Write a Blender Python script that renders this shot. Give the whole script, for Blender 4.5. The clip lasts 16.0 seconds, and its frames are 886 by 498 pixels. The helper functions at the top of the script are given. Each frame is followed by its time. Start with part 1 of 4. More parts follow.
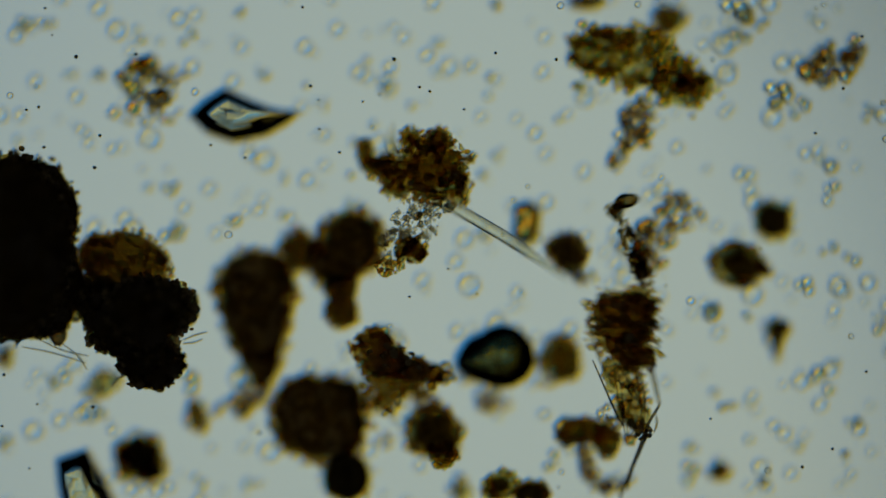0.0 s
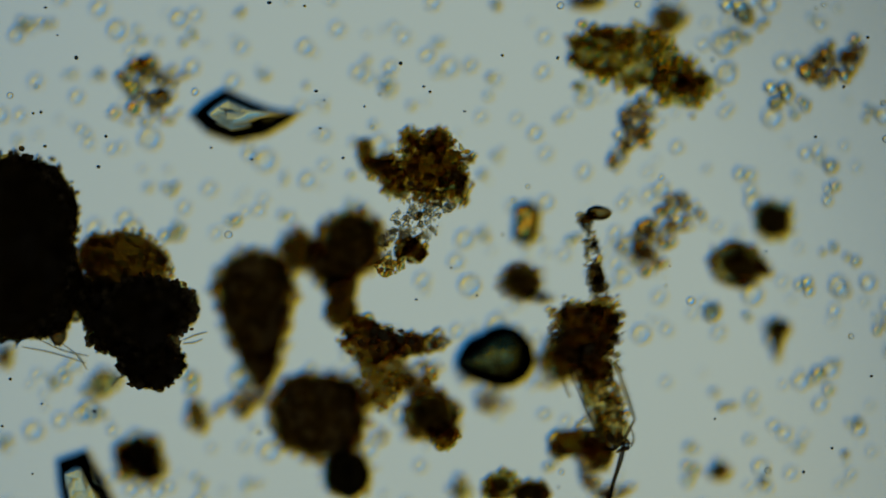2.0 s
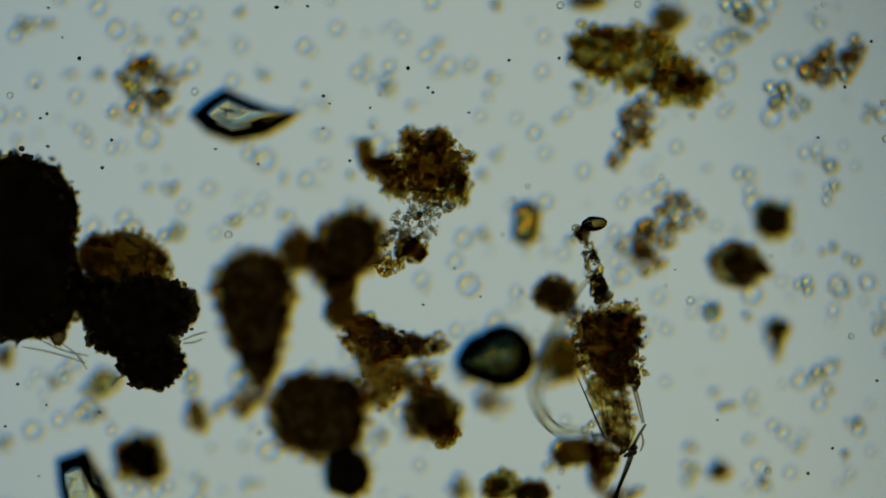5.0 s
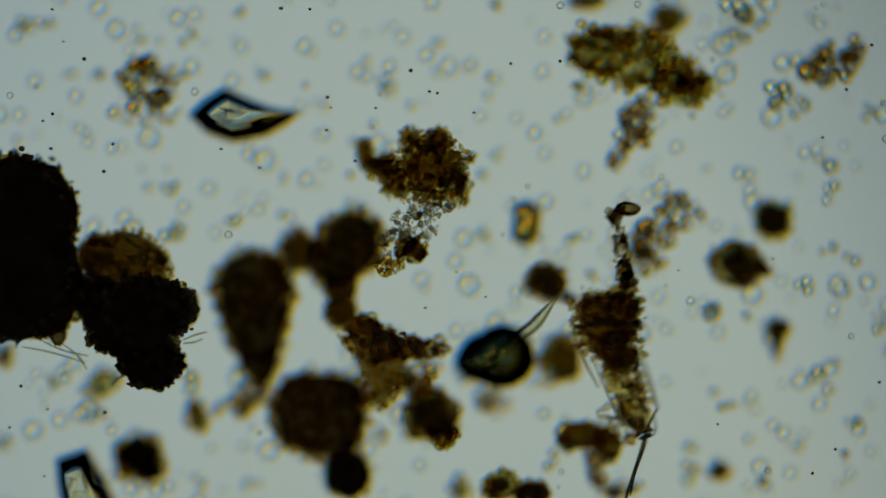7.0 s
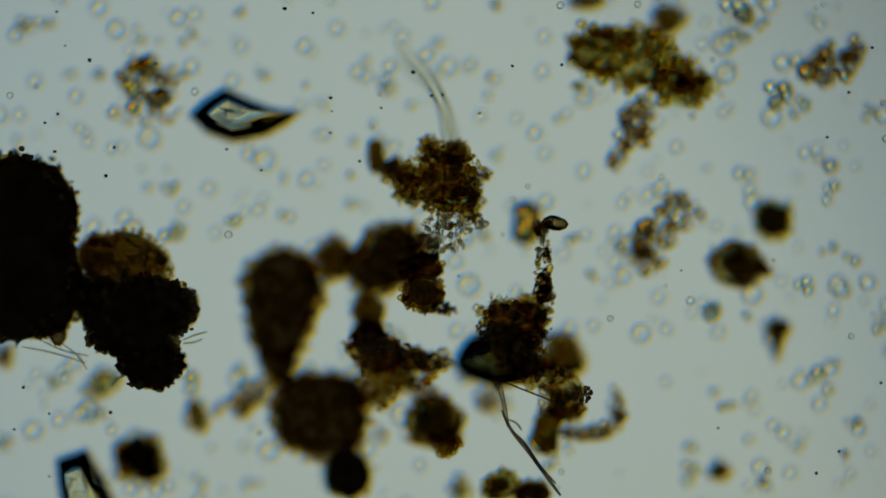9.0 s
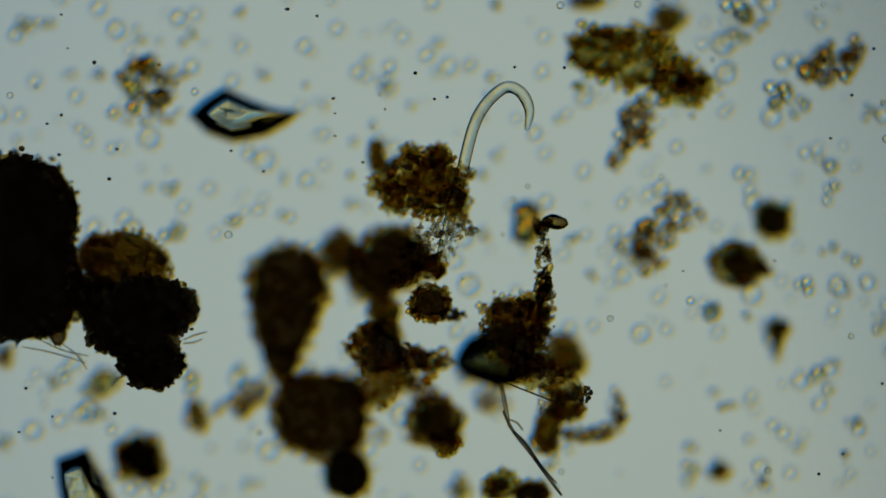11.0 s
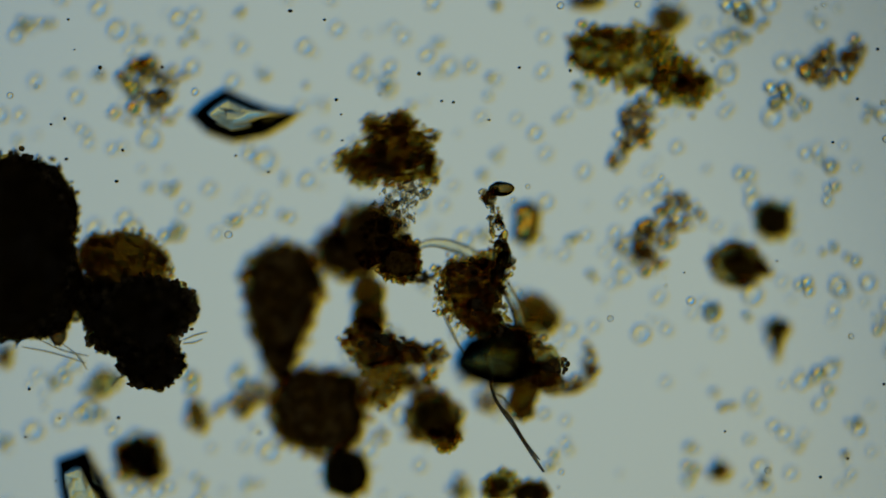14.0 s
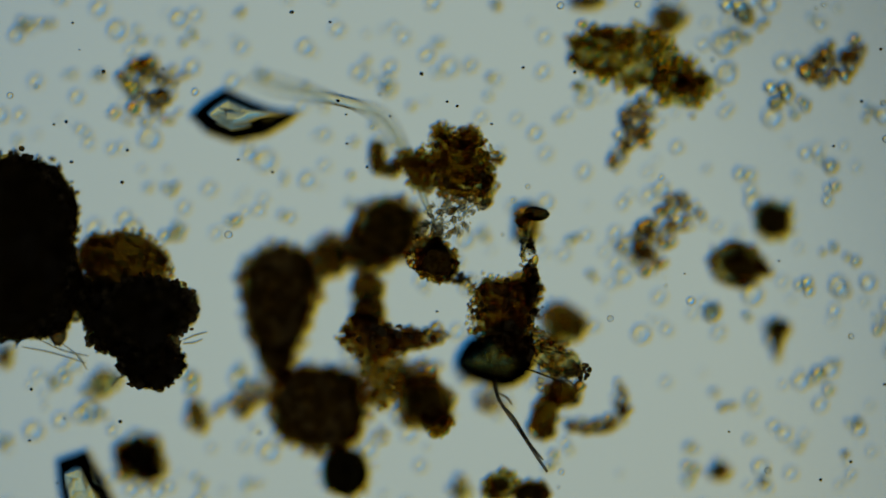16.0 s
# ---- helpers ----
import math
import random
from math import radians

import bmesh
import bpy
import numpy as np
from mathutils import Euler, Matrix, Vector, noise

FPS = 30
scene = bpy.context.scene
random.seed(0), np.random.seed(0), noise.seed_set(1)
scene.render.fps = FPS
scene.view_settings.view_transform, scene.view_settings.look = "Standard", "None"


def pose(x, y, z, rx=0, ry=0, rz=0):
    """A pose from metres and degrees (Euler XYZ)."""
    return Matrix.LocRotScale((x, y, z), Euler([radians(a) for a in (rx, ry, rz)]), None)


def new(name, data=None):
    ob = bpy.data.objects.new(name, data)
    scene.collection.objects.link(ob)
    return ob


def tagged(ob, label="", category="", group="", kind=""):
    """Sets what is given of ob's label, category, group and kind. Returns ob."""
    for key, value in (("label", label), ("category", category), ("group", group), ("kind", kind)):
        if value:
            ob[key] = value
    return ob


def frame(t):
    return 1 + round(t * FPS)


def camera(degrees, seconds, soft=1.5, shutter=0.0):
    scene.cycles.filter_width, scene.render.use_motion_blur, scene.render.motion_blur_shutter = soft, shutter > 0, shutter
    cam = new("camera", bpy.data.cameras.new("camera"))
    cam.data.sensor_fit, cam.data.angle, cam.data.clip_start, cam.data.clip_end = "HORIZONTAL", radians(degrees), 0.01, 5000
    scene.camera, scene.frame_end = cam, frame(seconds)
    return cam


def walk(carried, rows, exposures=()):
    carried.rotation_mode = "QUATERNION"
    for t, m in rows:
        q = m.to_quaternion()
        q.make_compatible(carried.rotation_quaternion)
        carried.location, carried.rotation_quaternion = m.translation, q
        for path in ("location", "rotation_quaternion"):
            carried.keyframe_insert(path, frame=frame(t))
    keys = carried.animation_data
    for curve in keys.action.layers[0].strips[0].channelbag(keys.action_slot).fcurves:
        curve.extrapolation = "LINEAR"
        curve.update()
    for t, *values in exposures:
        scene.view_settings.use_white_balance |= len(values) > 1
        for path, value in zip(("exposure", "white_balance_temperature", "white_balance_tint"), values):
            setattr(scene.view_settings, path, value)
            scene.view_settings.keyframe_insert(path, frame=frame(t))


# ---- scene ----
# A drop of soil water on a microscope slide: one metre here stands for about a third of a millimetre.
FOCUS = 0.131           # height of the plane in focus above the slide
DIST = 4.446            # objective to the middle of the water
cam = camera(20.0, 16.0, soft=1.35, shutter=1.2)
cam.data.dof.use_dof = True
cam.data.dof.focus_distance = DIST + 0.06 - FOCUS
cam.data.dof.aperture_fstop = 0.097
EYE = (0, 0, DIST + 0.06)
walk(cam, [(0.0, pose(*EYE)), (16.0, pose(*EYE))], exposures=[(0.0, 0.0), (16.0, 0.0)])

# ---- light: the lamp under the stage, and a very dim room ----
world = bpy.data.worlds.new("room")
scene.world = world
scene.cycles.max_bounces = scene.cycles.transmission_bounces = 24
scene.cycles.transparent_max_bounces = 32
world.use_nodes = True
world.node_tree.nodes["Background"].inputs[0].default_value = (1.0, 1.0, 0.95, 1)
# Room glow raised to lift the dark crumbs, in place of lens flare
world.node_tree.nodes["Background"].inputs[1].default_value = 0.13


def mat(name):
    m = bpy.data.materials.new(name)
    m.use_nodes = True
    nt = m.node_tree
    nt.nodes.clear()
    out = nt.nodes.new("ShaderNodeOutputMaterial")
    return m, nt, out


def node(nt, kind, ins=(), **props):
    n = nt.nodes.new(kind)
    for k, v in props.items():
        setattr(n, k, v)
    for k, v in ins:
        if hasattr(v, "is_output"):
            nt.links.new(v, n.inputs[k])
        else:
            n.inputs[k].default_value = v
    return n


def ramp(nt, fac, stops):
    r = nt.nodes.new("ShaderNodeValToRGB")
    nt.links.new(fac, r.inputs[0])
    els = r.color_ramp.elements
    while len(els) < len(stops):
        els.new(0.5)
    for e, (p, c) in zip(els, stops):
        e.position, e.color = p, (*c, 1)
    return r.outputs[0]


def lamp_material():
    """The lamp's glow: grey-green light, brightest in its middle; its bluer and yellower sides are put in to give edges
    colour fringes.
    """
    m, nt, out = mat("lamp_light")
    co = node(nt, "ShaderNodeTexCoord").outputs["Object"]
    x = node(nt, "ShaderNodeMapping", [("Vector", co), ("Location", (0.5, 0, 0)), ("Rotation", (0, 0, radians(40))), ("Scale", (1 / 0.58, 1 / 0.58, 1))]).outputs[0]
    x = node(nt, "ShaderNodeSeparateXYZ", [(0, x)]).outputs[0]
    tint = ramp(nt, x, [(0.39, LAMP_A), (0.5, LAMP_M), (0.61, LAMP_B)])
    far = node(nt, "ShaderNodeVectorMath", [(0, co)], operation="LENGTH").outputs["Value"]
    edge = ramp(nt, far, [(0.235, (0, 0, 0)), (0.31, (1, 1, 1))])
    # Wide dim tail, added so that crystal rims do not turn black
    fall = ramp(nt, far, [(0.26, (0.85, 0.85, 0.85)), (0.42, (0.42, 0.42, 0.42)), (0.60, (0.12, 0.12, 0.12)), (1.0, (0.03, 0.03, 0.03))])
    crossed_tint = ramp(nt, x, [(0.1, LAMP_C), (0.5, LAMP_M), (0.9, LAMP_D)])
    rim = node(nt, "ShaderNodeMix", [(0, 1.0)], data_type="RGBA", blend_type="MULTIPLY")
    nt.links.new(crossed_tint, rim.inputs[6])
    nt.links.new(fall, rim.inputs[7])
    both = node(nt, "ShaderNodeMix", [(0, edge)], data_type="RGBA")
    nt.links.new(tint, both.inputs[6])
    nt.links.new(rim.outputs[2], both.inputs[7])
    # Bright middle put in so that clear grains get bright hearts
    heart = ramp(nt, far, [(0.0, (1, 1, 1)), (0.07, (0.86, 0.86, 0.86)), (0.15, (0.54, 0.54, 0.54)), (0.25, (0.41, 0.41, 0.41))])
    shaped = node(nt, "ShaderNodeMix", [(0, 1.0)], data_type="RGBA", blend_type="MULTIPLY")
    nt.links.new(both.outputs[2], shaped.inputs[6])
    nt.links.new(heart, shaped.inputs[7])
    em = node(nt, "ShaderNodeEmission", [("Color", shaped.outputs[2]), ("Strength", LAMP_POWER)])
    nt.links.new(em.outputs[0], out.inputs[0])
    return m


LAMP_POWER = 1.82
LAMP_A = (0.046, 0.305, 0.664)
LAMP_M = (0.320, 0.388, 0.351)
LAMP_B = (0.596, 0.471, 0.036)
LAMP_C = (0.56, 0.45, 0.12)     # dim edge colours, put in swapped so grain edges fringe blue and orange
LAMP_D = (0.10, 0.30, 0.66)


def grain_material(name, dark, mid, light, ior=1.12, rough=0.0, dense=0.0):
    """Clear mineral and humus grains that tint and bend the light from below."""
    m, nt, out = mat(name)
    rnd = node(nt, "ShaderNodeNewGeometry").outputs["Random Per Island"]
    col = ramp(nt, rnd, [(0.0, dark), (0.45, mid), (0.8, light), (1.0, light)])
    co = node(nt, "ShaderNodeTexCoord").outputs["Object"]
    nz = node(nt, "ShaderNodeTexNoise", [("Vector", co), ("Scale", 90.0), ("Detail", 3.0)]).outputs[0]
    vary = node(nt, "ShaderNodeMix", [("Factor", nz)], data_type="RGBA", blend_type="MULTIPLY")
    nt.links.new(col, vary.inputs[6])
    vary.inputs[7].default_value = (0.85, 0.8, 0.7, 1)
    bump = node(nt, "ShaderNodeBump", [("Height", nz), ("Strength", 0.25), ("Distance", 0.003)]).outputs[0]
    ref = node(nt, "ShaderNodeBsdfRefraction", [("Color", vary.outputs[2]), ("Roughness", rough), ("IOR", ior), ("Normal", bump)])
    sh = ref.outputs[0]
    if dense:
        dif = node(nt, "ShaderNodeBsdfDiffuse", [("Color", (*dark, 1))])
        sh = node(nt, "ShaderNodeMixShader", [(0, dense), (1, sh), (2, dif.outputs[0])]).outputs[0]
    nt.links.new(sh, out.inputs[0])
    return m


def core_material(name, body, through_light, clear):
    """Packed humus: dark, letting a little brown light through."""
    m, nt, out = mat(name)
    co = node(nt, "ShaderNodeTexCoord").outputs["Object"]
    nz = node(nt, "ShaderNodeTexNoise", [("Vector", co), ("Scale", 32.0), ("Detail", 5.0), ("Roughness", 0.7)]).outputs[0]
    fine = node(nt, "ShaderNodeTexNoise", [("Vector", co), ("Scale", 95.0), ("Detail", 3.0)]).outputs[0]
    col = ramp(nt, nz, [(0.3, tuple(0.4 * c for c in body)), (0.7, body)])
    tr = ramp(nt, nz, [(0.34, tuple(c ** 1.6 * 0.65 for c in through_light)), (0.66, through_light)])
    bump = node(nt, "ShaderNodeBump", [("Height", fine), ("Strength", 0.7), ("Distance", 0.004)]).outputs[0]
    dif = node(nt, "ShaderNodeBsdfDiffuse", [("Color", col), ("Roughness", 0.8), ("Normal", bump)])
    spots = ramp(nt, fine, [(0.36, (0.58, 0.52, 0.42)), (0.54, (1, 1, 1))])
    grainy = node(nt, "ShaderNodeMix", [(0, 1.0)], data_type="RGBA", blend_type="MULTIPLY")
    nt.links.new(tr, grainy.inputs[6])
    nt.links.new(spots, grainy.inputs[7])
    glow = node(nt, "ShaderNodeBsdfTransparent", [("Color", grainy.outputs[2])])
    mix = node(nt, "ShaderNodeMixShader", [(0, clear), (1, dif.outputs[0]), (2, glow.outputs[0])])
    nt.links.new(mix.outputs[0], out.inputs[0])
    return m


def clear_material(name, color, ior, rough=0.0, scale=30.0, bumpy=0.1, deep=0.004):
    m, nt, out = mat(name)
    co = node(nt, "ShaderNodeTexCoord").outputs["Object"]
    nz = node(nt, "ShaderNodeTexNoise", [("Vector", co), ("Scale", scale), ("Detail", 3.0)]).outputs[0]
    col = ramp(nt, nz, [(0.3, tuple(0.8 * c for c in color)), (0.65, color)])
    bump = node(nt, "ShaderNodeBump", [("Height", nz), ("Strength", bumpy), ("Distance", deep)]).outputs[0]
    gl = node(nt, "ShaderNodeBsdfRefraction", [("Color", col), ("Roughness", rough), ("IOR", ior), ("Normal", bump)])
    nt.links.new(gl.outputs[0], out.inputs[0])
    return m


def glass_material(name, ior):
    m, nt, out = mat(name)
    r = node(nt, "ShaderNodeBsdfRefraction", [("Color", (1, 1, 1, 1)), ("Roughness", 0.0), ("IOR", ior)])
    nt.links.new(r.outputs[0], out.inputs[0])
    return m


AMBER = grain_material("amber_grains", (0.94, 0.70, 0.20), (1.0, 0.88, 0.36), (1.0, 0.97, 0.66), ior=1.05)
MOTTLED = grain_material("mottled_grains", (0.58, 0.46, 0.15), (0.97, 0.83, 0.34), (1.0, 0.91, 0.48), ior=1.045)
BROWN = grain_material("brown_grains", (0.78, 0.55, 0.17), (1.0, 0.85, 0.40), (1.0, 0.96, 0.68), ior=1.056)
SOOT = grain_material("dark_grains", (0.10, 0.08, 0.04), (0.34, 0.25, 0.11), (0.85, 0.70, 0.40), ior=1.06, dense=0.4)
PALE = grain_material("pale_grains", (0.80, 0.77, 0.66), (0.96, 0.96, 0.91), (1, 1, 0.98), ior=1.06)
OLIVE = grain_material("olive_grains", (0.84, 0.64, 0.30), (0.98, 0.90, 0.66), (1.0, 0.99, 0.95), ior=1.053)
MANTLE = core_material("amber_humus", (0.16, 0.13, 0.10), (1.0, 0.97, 0.64), 0.97)
MANTLE_DARK = core_material("brown_humus", (0.16, 0.13, 0.10), (1.0, 0.93, 0.60), 0.96)
HUMUS = core_material("dark_humus", (0.16, 0.13, 0.10), (0.88, 0.76, 0.38), 0.93)
LOOSE = core_material("loose_humus", (0.38, 0.27, 0.11), (0.89, 0.72, 0.34), 0.75)
DENSE = core_material("dense_humus", (0.18, 0.12, 0.038), (0.56, 0.475, 0.20), 0.25)
DARKER = core_material("darkest_humus", (0.15, 0.12, 0.06), (0.40, 0.32, 0.14), 0.25)
HUMUS_THIN = core_material("thin_humus", (0.16, 0.12, 0.06), (0.72, 0.60, 0.28), 0.85)
HUMUS_GOLD = core_material("golden_humus", (0.16, 0.12, 0.06), (0.78, 0.62, 0.28), 0.88)
CHAR = core_material("black_humus", (0.030, 0.024, 0.015), (0.22, 0.17, 0.08), 0.3)
MINERAL = clear_material("smoky_mineral", (0.42, 0.44, 0.27), 1.42, 0.14, 26.0, 1.0, 0.014)
QUARTZ = clear_material("clear_crystal", (0.985, 0.99, 0.84), 1.27, 0.03, 17.0, 0.02, 0.012)
FELDSPAR = clear_material("amber_crystal", (0.99, 0.76, 0.30), 1.36, 0.02, 30.0, 0.8)
CELL = clear_material("clear_particle", (0.95, 0.96, 0.88), 1.05, 0.0, 40.0, 0.05)
WORM = clear_material("clear_worm_skin", (1.0, 0.99, 0.90), 1.075, 0.0, 60.0, 0.0)
BEAN = clear_material("smoky_bean", (0.60, 0.50, 0.27), 1.20, 0.0, 50.0, 1.0, 0.008)
FIBRE = clear_material("pale_fibre", (0.80, 0.75, 0.62), 1.08, 0.0, 60.0, 0.2)
TUBE = clear_material("glassy_fibre", (0.97, 0.94, 0.84), 1.055, 0.0, 60.0, 0.3)
FIBRE_DARK = clear_material("dark_fibre", (0.42, 0.38, 0.32), 1.05, 0.05, 60.0, 0.2)
CELL_OLIVE = clear_material("olive_particle", (0.94, 0.88, 0.66), 1.06, 0.0, 40.0, 0.05)
CELL_CLEAR = clear_material("clear_bead", (1.0, 1.0, 0.98), 1.035, 0.0, 40.0, 0.0)
CELL_FAINT = clear_material("faint_particle", (0.98, 0.98, 0.95), 1.019, 0.0, 40.0, 0.05)
SPECK = core_material("dark_speck", (0.02, 0.02, 0.02), (0.5, 0.5, 0.5), 0.6)
def paint_material():
    m, nt, out = mat("black_paint")
    co = node(nt, "ShaderNodeTexCoord").outputs["Object"]
    nz = node(nt, "ShaderNodeTexNoise", [("Vector", co), ("Scale", 9.0), ("Detail", 4.0)]).outputs[0]
    col = ramp(nt, nz, [(0.3, (0.006, 0.006, 0.006)), (0.7, (0.012, 0.012, 0.012))])
    nt.links.new(node(nt, "ShaderNodeBsdfDiffuse", [("Color", col)]).outputs[0], out.inputs[0])
    return m


BLACK_PAINT = paint_material()
GLASS = glass_material("slide_glass", 1.5)
LENS = glass_material("lens_glass", 1.8)


def wx(px):
    return (px - 784) / 1000


def wy(py):
    return (441 - py) / 1000


# ---- building blocks ----
def unit_ball(sub):
    bm = bmesh.new()
    bmesh.ops.create_icosphere(bm, subdivisions=sub, radius=1.0)
    v = np.array([p.co[:] for p in bm.verts])
    f = np.array([[q.index for q in p.verts] for p in bm.faces])
    bm.free()
    return v, f


BALLS = {s: unit_ball(s) for s in (1, 2, 3, 4, 5)}


def mesh(name, v, f, material, smooth=True):
    me = bpy.data.meshes.new(name)
    v, sizes = np.asarray(v, dtype=np.float32), np.array([len(q) for q in f], dtype=np.int32)
    corners = np.concatenate([np.asarray(q, dtype=np.int32) for q in f]) if isinstance(f, list) else f.ravel().astype(np.int32)
    me.vertices.add(len(v))
    me.vertices.foreach_set("co", v.ravel())
    me.loops.add(len(corners))
    me.loops.foreach_set("vertex_index", corners)
    me.polygons.add(len(sizes))
    me.polygons.foreach_set("loop_start", np.concatenate([[0], np.cumsum(sizes)[:-1]]).astype(np.int32))
    me.materials.append(material)
    me.polygons.foreach_set("use_smooth", np.full(len(f), smooth))
    me.update(calc_edges=True)
    me.validate()
    return me


def part(name, me, parent, label="", kind=""):
    ob = new(name, me)
    ob.parent = parent
    return tagged(ob, label, kind=kind)


def thing(name, px, py, label, category, z=0.0, group=""):
    ob = new(name)
    ob.empty_display_size = 0.02
    ob.matrix_basis = pose(wx(px), wy(py), z)
    return tagged(ob, label, category, group)


def rough_ball(rng, sub, r, wob, freq):
    """A ball with radii r, its surface pushed in and out by noise."""
    v, f = BALLS[sub]
    off = Vector(rng.uniform(-50, 50, 3))
    spin = Euler(rng.uniform(0, 6.28, 3)).to_matrix()
    d = np.array([noise.fractal(spin @ Vector(p) * freq + off, 0.8, 2.1, 4, noise_basis="PERLIN_NEW") for p in v])
    return v * (1 + wob * d)[:, None] * np.array(r), f


def blob(rng, ellipses, cx, cy, shrink, z0, depth, sub=4, wob=0.18, freq=1.8):
    """Lumps joined into one mesh. ellipses: centre, half widths and turn of each lump."""
    vs, fs, n = [], [], 0
    for ex, ey, rx, ry, a in ellipses:
        h = min(rx, ry) * depth
        v, f = rough_ball(rng, sub, (rx * shrink / 1000, ry * shrink / 1000, h * shrink / 1000), wob, freq)
        c, s = math.cos(radians(-a)), math.sin(radians(-a))
        v = np.stack([v[:, 0] * c - v[:, 1] * s, v[:, 0] * s + v[:, 1] * c, v[:, 2]], 1)
        v = v + np.array([(ex - cx) / 1000, (cy - ey) / 1000, z0 + h / 1000])
        vs.append(v), fs.append(f + n)
        n += len(v)
    return np.concatenate(vs), np.concatenate(fs)


def spins(rng, n):
    """n random turns, as 3 x 3 matrices."""
    q = rng.normal(size=(n, 4))
    w, x, y, z = (q / np.linalg.norm(q, axis=1)[:, None]).T
    return np.stack([1 - 2 * (y * y + z * z), 2 * (x * y - z * w), 2 * (x * z + y * w), 2 * (x * y + z * w), 1 - 2 * (x * x + z * z), 2 * (y * z - x * w),
                     2 * (x * z - y * w), 2 * (y * z + x * w), 1 - 2 * (x * x + y * y)], 1).reshape(n, 3, 3)


def grains(rng, ellipses, cx, cy, count, size, z0, depth, rim=0.6, spread=1.0, sub=2, fill=0.6, jag=0.10):
    """Angular grains strewn over and through the lumps, most of them near the surface."""
    E = np.array(ellipses, float)
    area = E[:, 2] * E[:, 3]
    ex, ey, rx, ry, a = E[rng.choice(len(E), count, p=area / area.sum())].T
    bv, bf = BALLS[sub]
    h = np.minimum(rx, ry) * depth
    w = rng.uniform(0, 2 * math.pi, count)
    u = rng.random(count)
    q = np.sqrt(np.where(rng.random(count) < fill, u, rim + (1 - rim) * u)) * spread * (1 + np.minimum(0.08, 3.6 / np.minimum(rx, ry)) * rng.normal(size=count))
    up = rng.uniform(-1, 1, count) * np.sqrt(np.maximum(1 - q * q, 0.04))
    x, y = q * np.cos(w) * rx, q * np.sin(w) * ry
    c, s = np.cos(np.radians(-a)), np.sin(np.radians(-a))
    p = np.stack([(ex - cx + x * c - y * s) / 1000, (cy - ey + x * s + y * c) / 1000, z0 + np.maximum(h * (1 + up), 2) / 1000], 1)
    r = size / 1000 * rng.lognormal(0, 0.38, count)[:, None] * rng.uniform(0.6, 1.3, (count, 3))
    g = bv[None] * (1 + jag * rng.normal(size=(count, len(bv))))[:, :, None] * r[:, None, :]
    v = np.einsum("nij,nkj->nki", spins(rng, count), g) + p[:, None, :]
    f = bf[None] + (np.arange(count) * len(bv))[:, None, None]
    return v.reshape(-1, 3), f.reshape(-1, 3)


def tube(points, radii, sides=8):
    """A round tube along points, open at both ends."""
    P = [Vector(p) for p in points]
    v, f = [], []
    for i, p in enumerate(P):
        d = (P[min(i + 1, len(P) - 1)] - P[max(i - 1, 0)]).normalized()
        a = d.cross(Vector((0, 0, 1)))
        a = a.normalized() if a.length > 1e-4 else Vector((1, 0, 0))
        b = d.cross(a)
        for k in range(sides):
            w = 2 * math.pi * k / sides
            v.append(p + radii[i] * (math.cos(w) * a + math.sin(w) * b))
    for i in range(len(P) - 1):
        for k in range(sides):
            k2 = (k + 1) % sides
            f.append((i * sides + k, i * sides + k2, (i + 1) * sides + k2, (i + 1) * sides + k))
    return v, f


def fibre(parent, cx, cy, pts, width, material, z=0.1, name="fibre", label=""):
    """A thread through a few turning points, drawn out to a smooth curve."""
    P = [Vector(((x - cx) / 1000, (cy - y) / 1000, z)) for x, y in pts]
    curve = []
    for i in range(len(P) - 1):
        a, b, c, d = P[max(i - 1, 0)], P[i], P[i + 1], P[min(i + 2, len(P) - 1)]
        for k in range(6):
            t = k / 6
            curve.append(0.5 * (2 * b + (c - a) * t + (2 * a - 5 * b + 4 * c - d) * t * t + (3 * b - a - 3 * c + d) * t ** 3))
    curve.append(P[-1])
    n = len(curve)
    rad = [width / 2000 * (0.55 + 0.45 * math.sin(math.pi * min(max(i / (n - 1), 0.05), 0.95))) for i in range(n)]
    v, f = tube(curve, rad)
    return part(name, mesh(name, v, f, material), parent, label)


SEED = [100]
FINE = 0.72


def lump(name, rng, ellipses, cx, cy, shrink, z0, depth, material, parent, wob=0.18, rough=0.010, coarse=0.0):
    """Overlapping lumps welded into one closed skin, roughened at a small scale."""
    v, f = blob(rng, ellipses, cx, cy, shrink, z0, depth, sub=5, wob=wob)
    ob = part(name, mesh(name, v, f, material), parent)
    weld = ob.modifiers.new("weld", "REMESH")
    weld.mode, weld.voxel_size, weld.use_smooth_shade = "VOXEL", 0.0035, True
    bumps = ob.modifiers.new("bumps", "DISPLACE")
    bumps.texture, bumps.strength, bumps.mid_level = CLOUDS, rough * 2, 0.5
    if coarse:
        knobs = ob.modifiers.new("knobs", "DISPLACE")
        knobs.texture, knobs.strength, knobs.mid_level = KNOBS, coarse, 0.5
    return ob


CLOUDS = bpy.data.textures.new("crumb_noise", "CLOUDS")
CLOUDS.noise_scale, CLOUDS.noise_depth = 0.011, 3
CLOUDS.noise_basis = "IMPROVED_PERLIN"
KNOBS = bpy.data.textures.new("knob_noise", "CLOUDS")
KNOBS.noise_scale, KNOBS.noise_depth = 0.030, 2
KNOBS.noise_basis = "BLENDER_ORIGINAL"


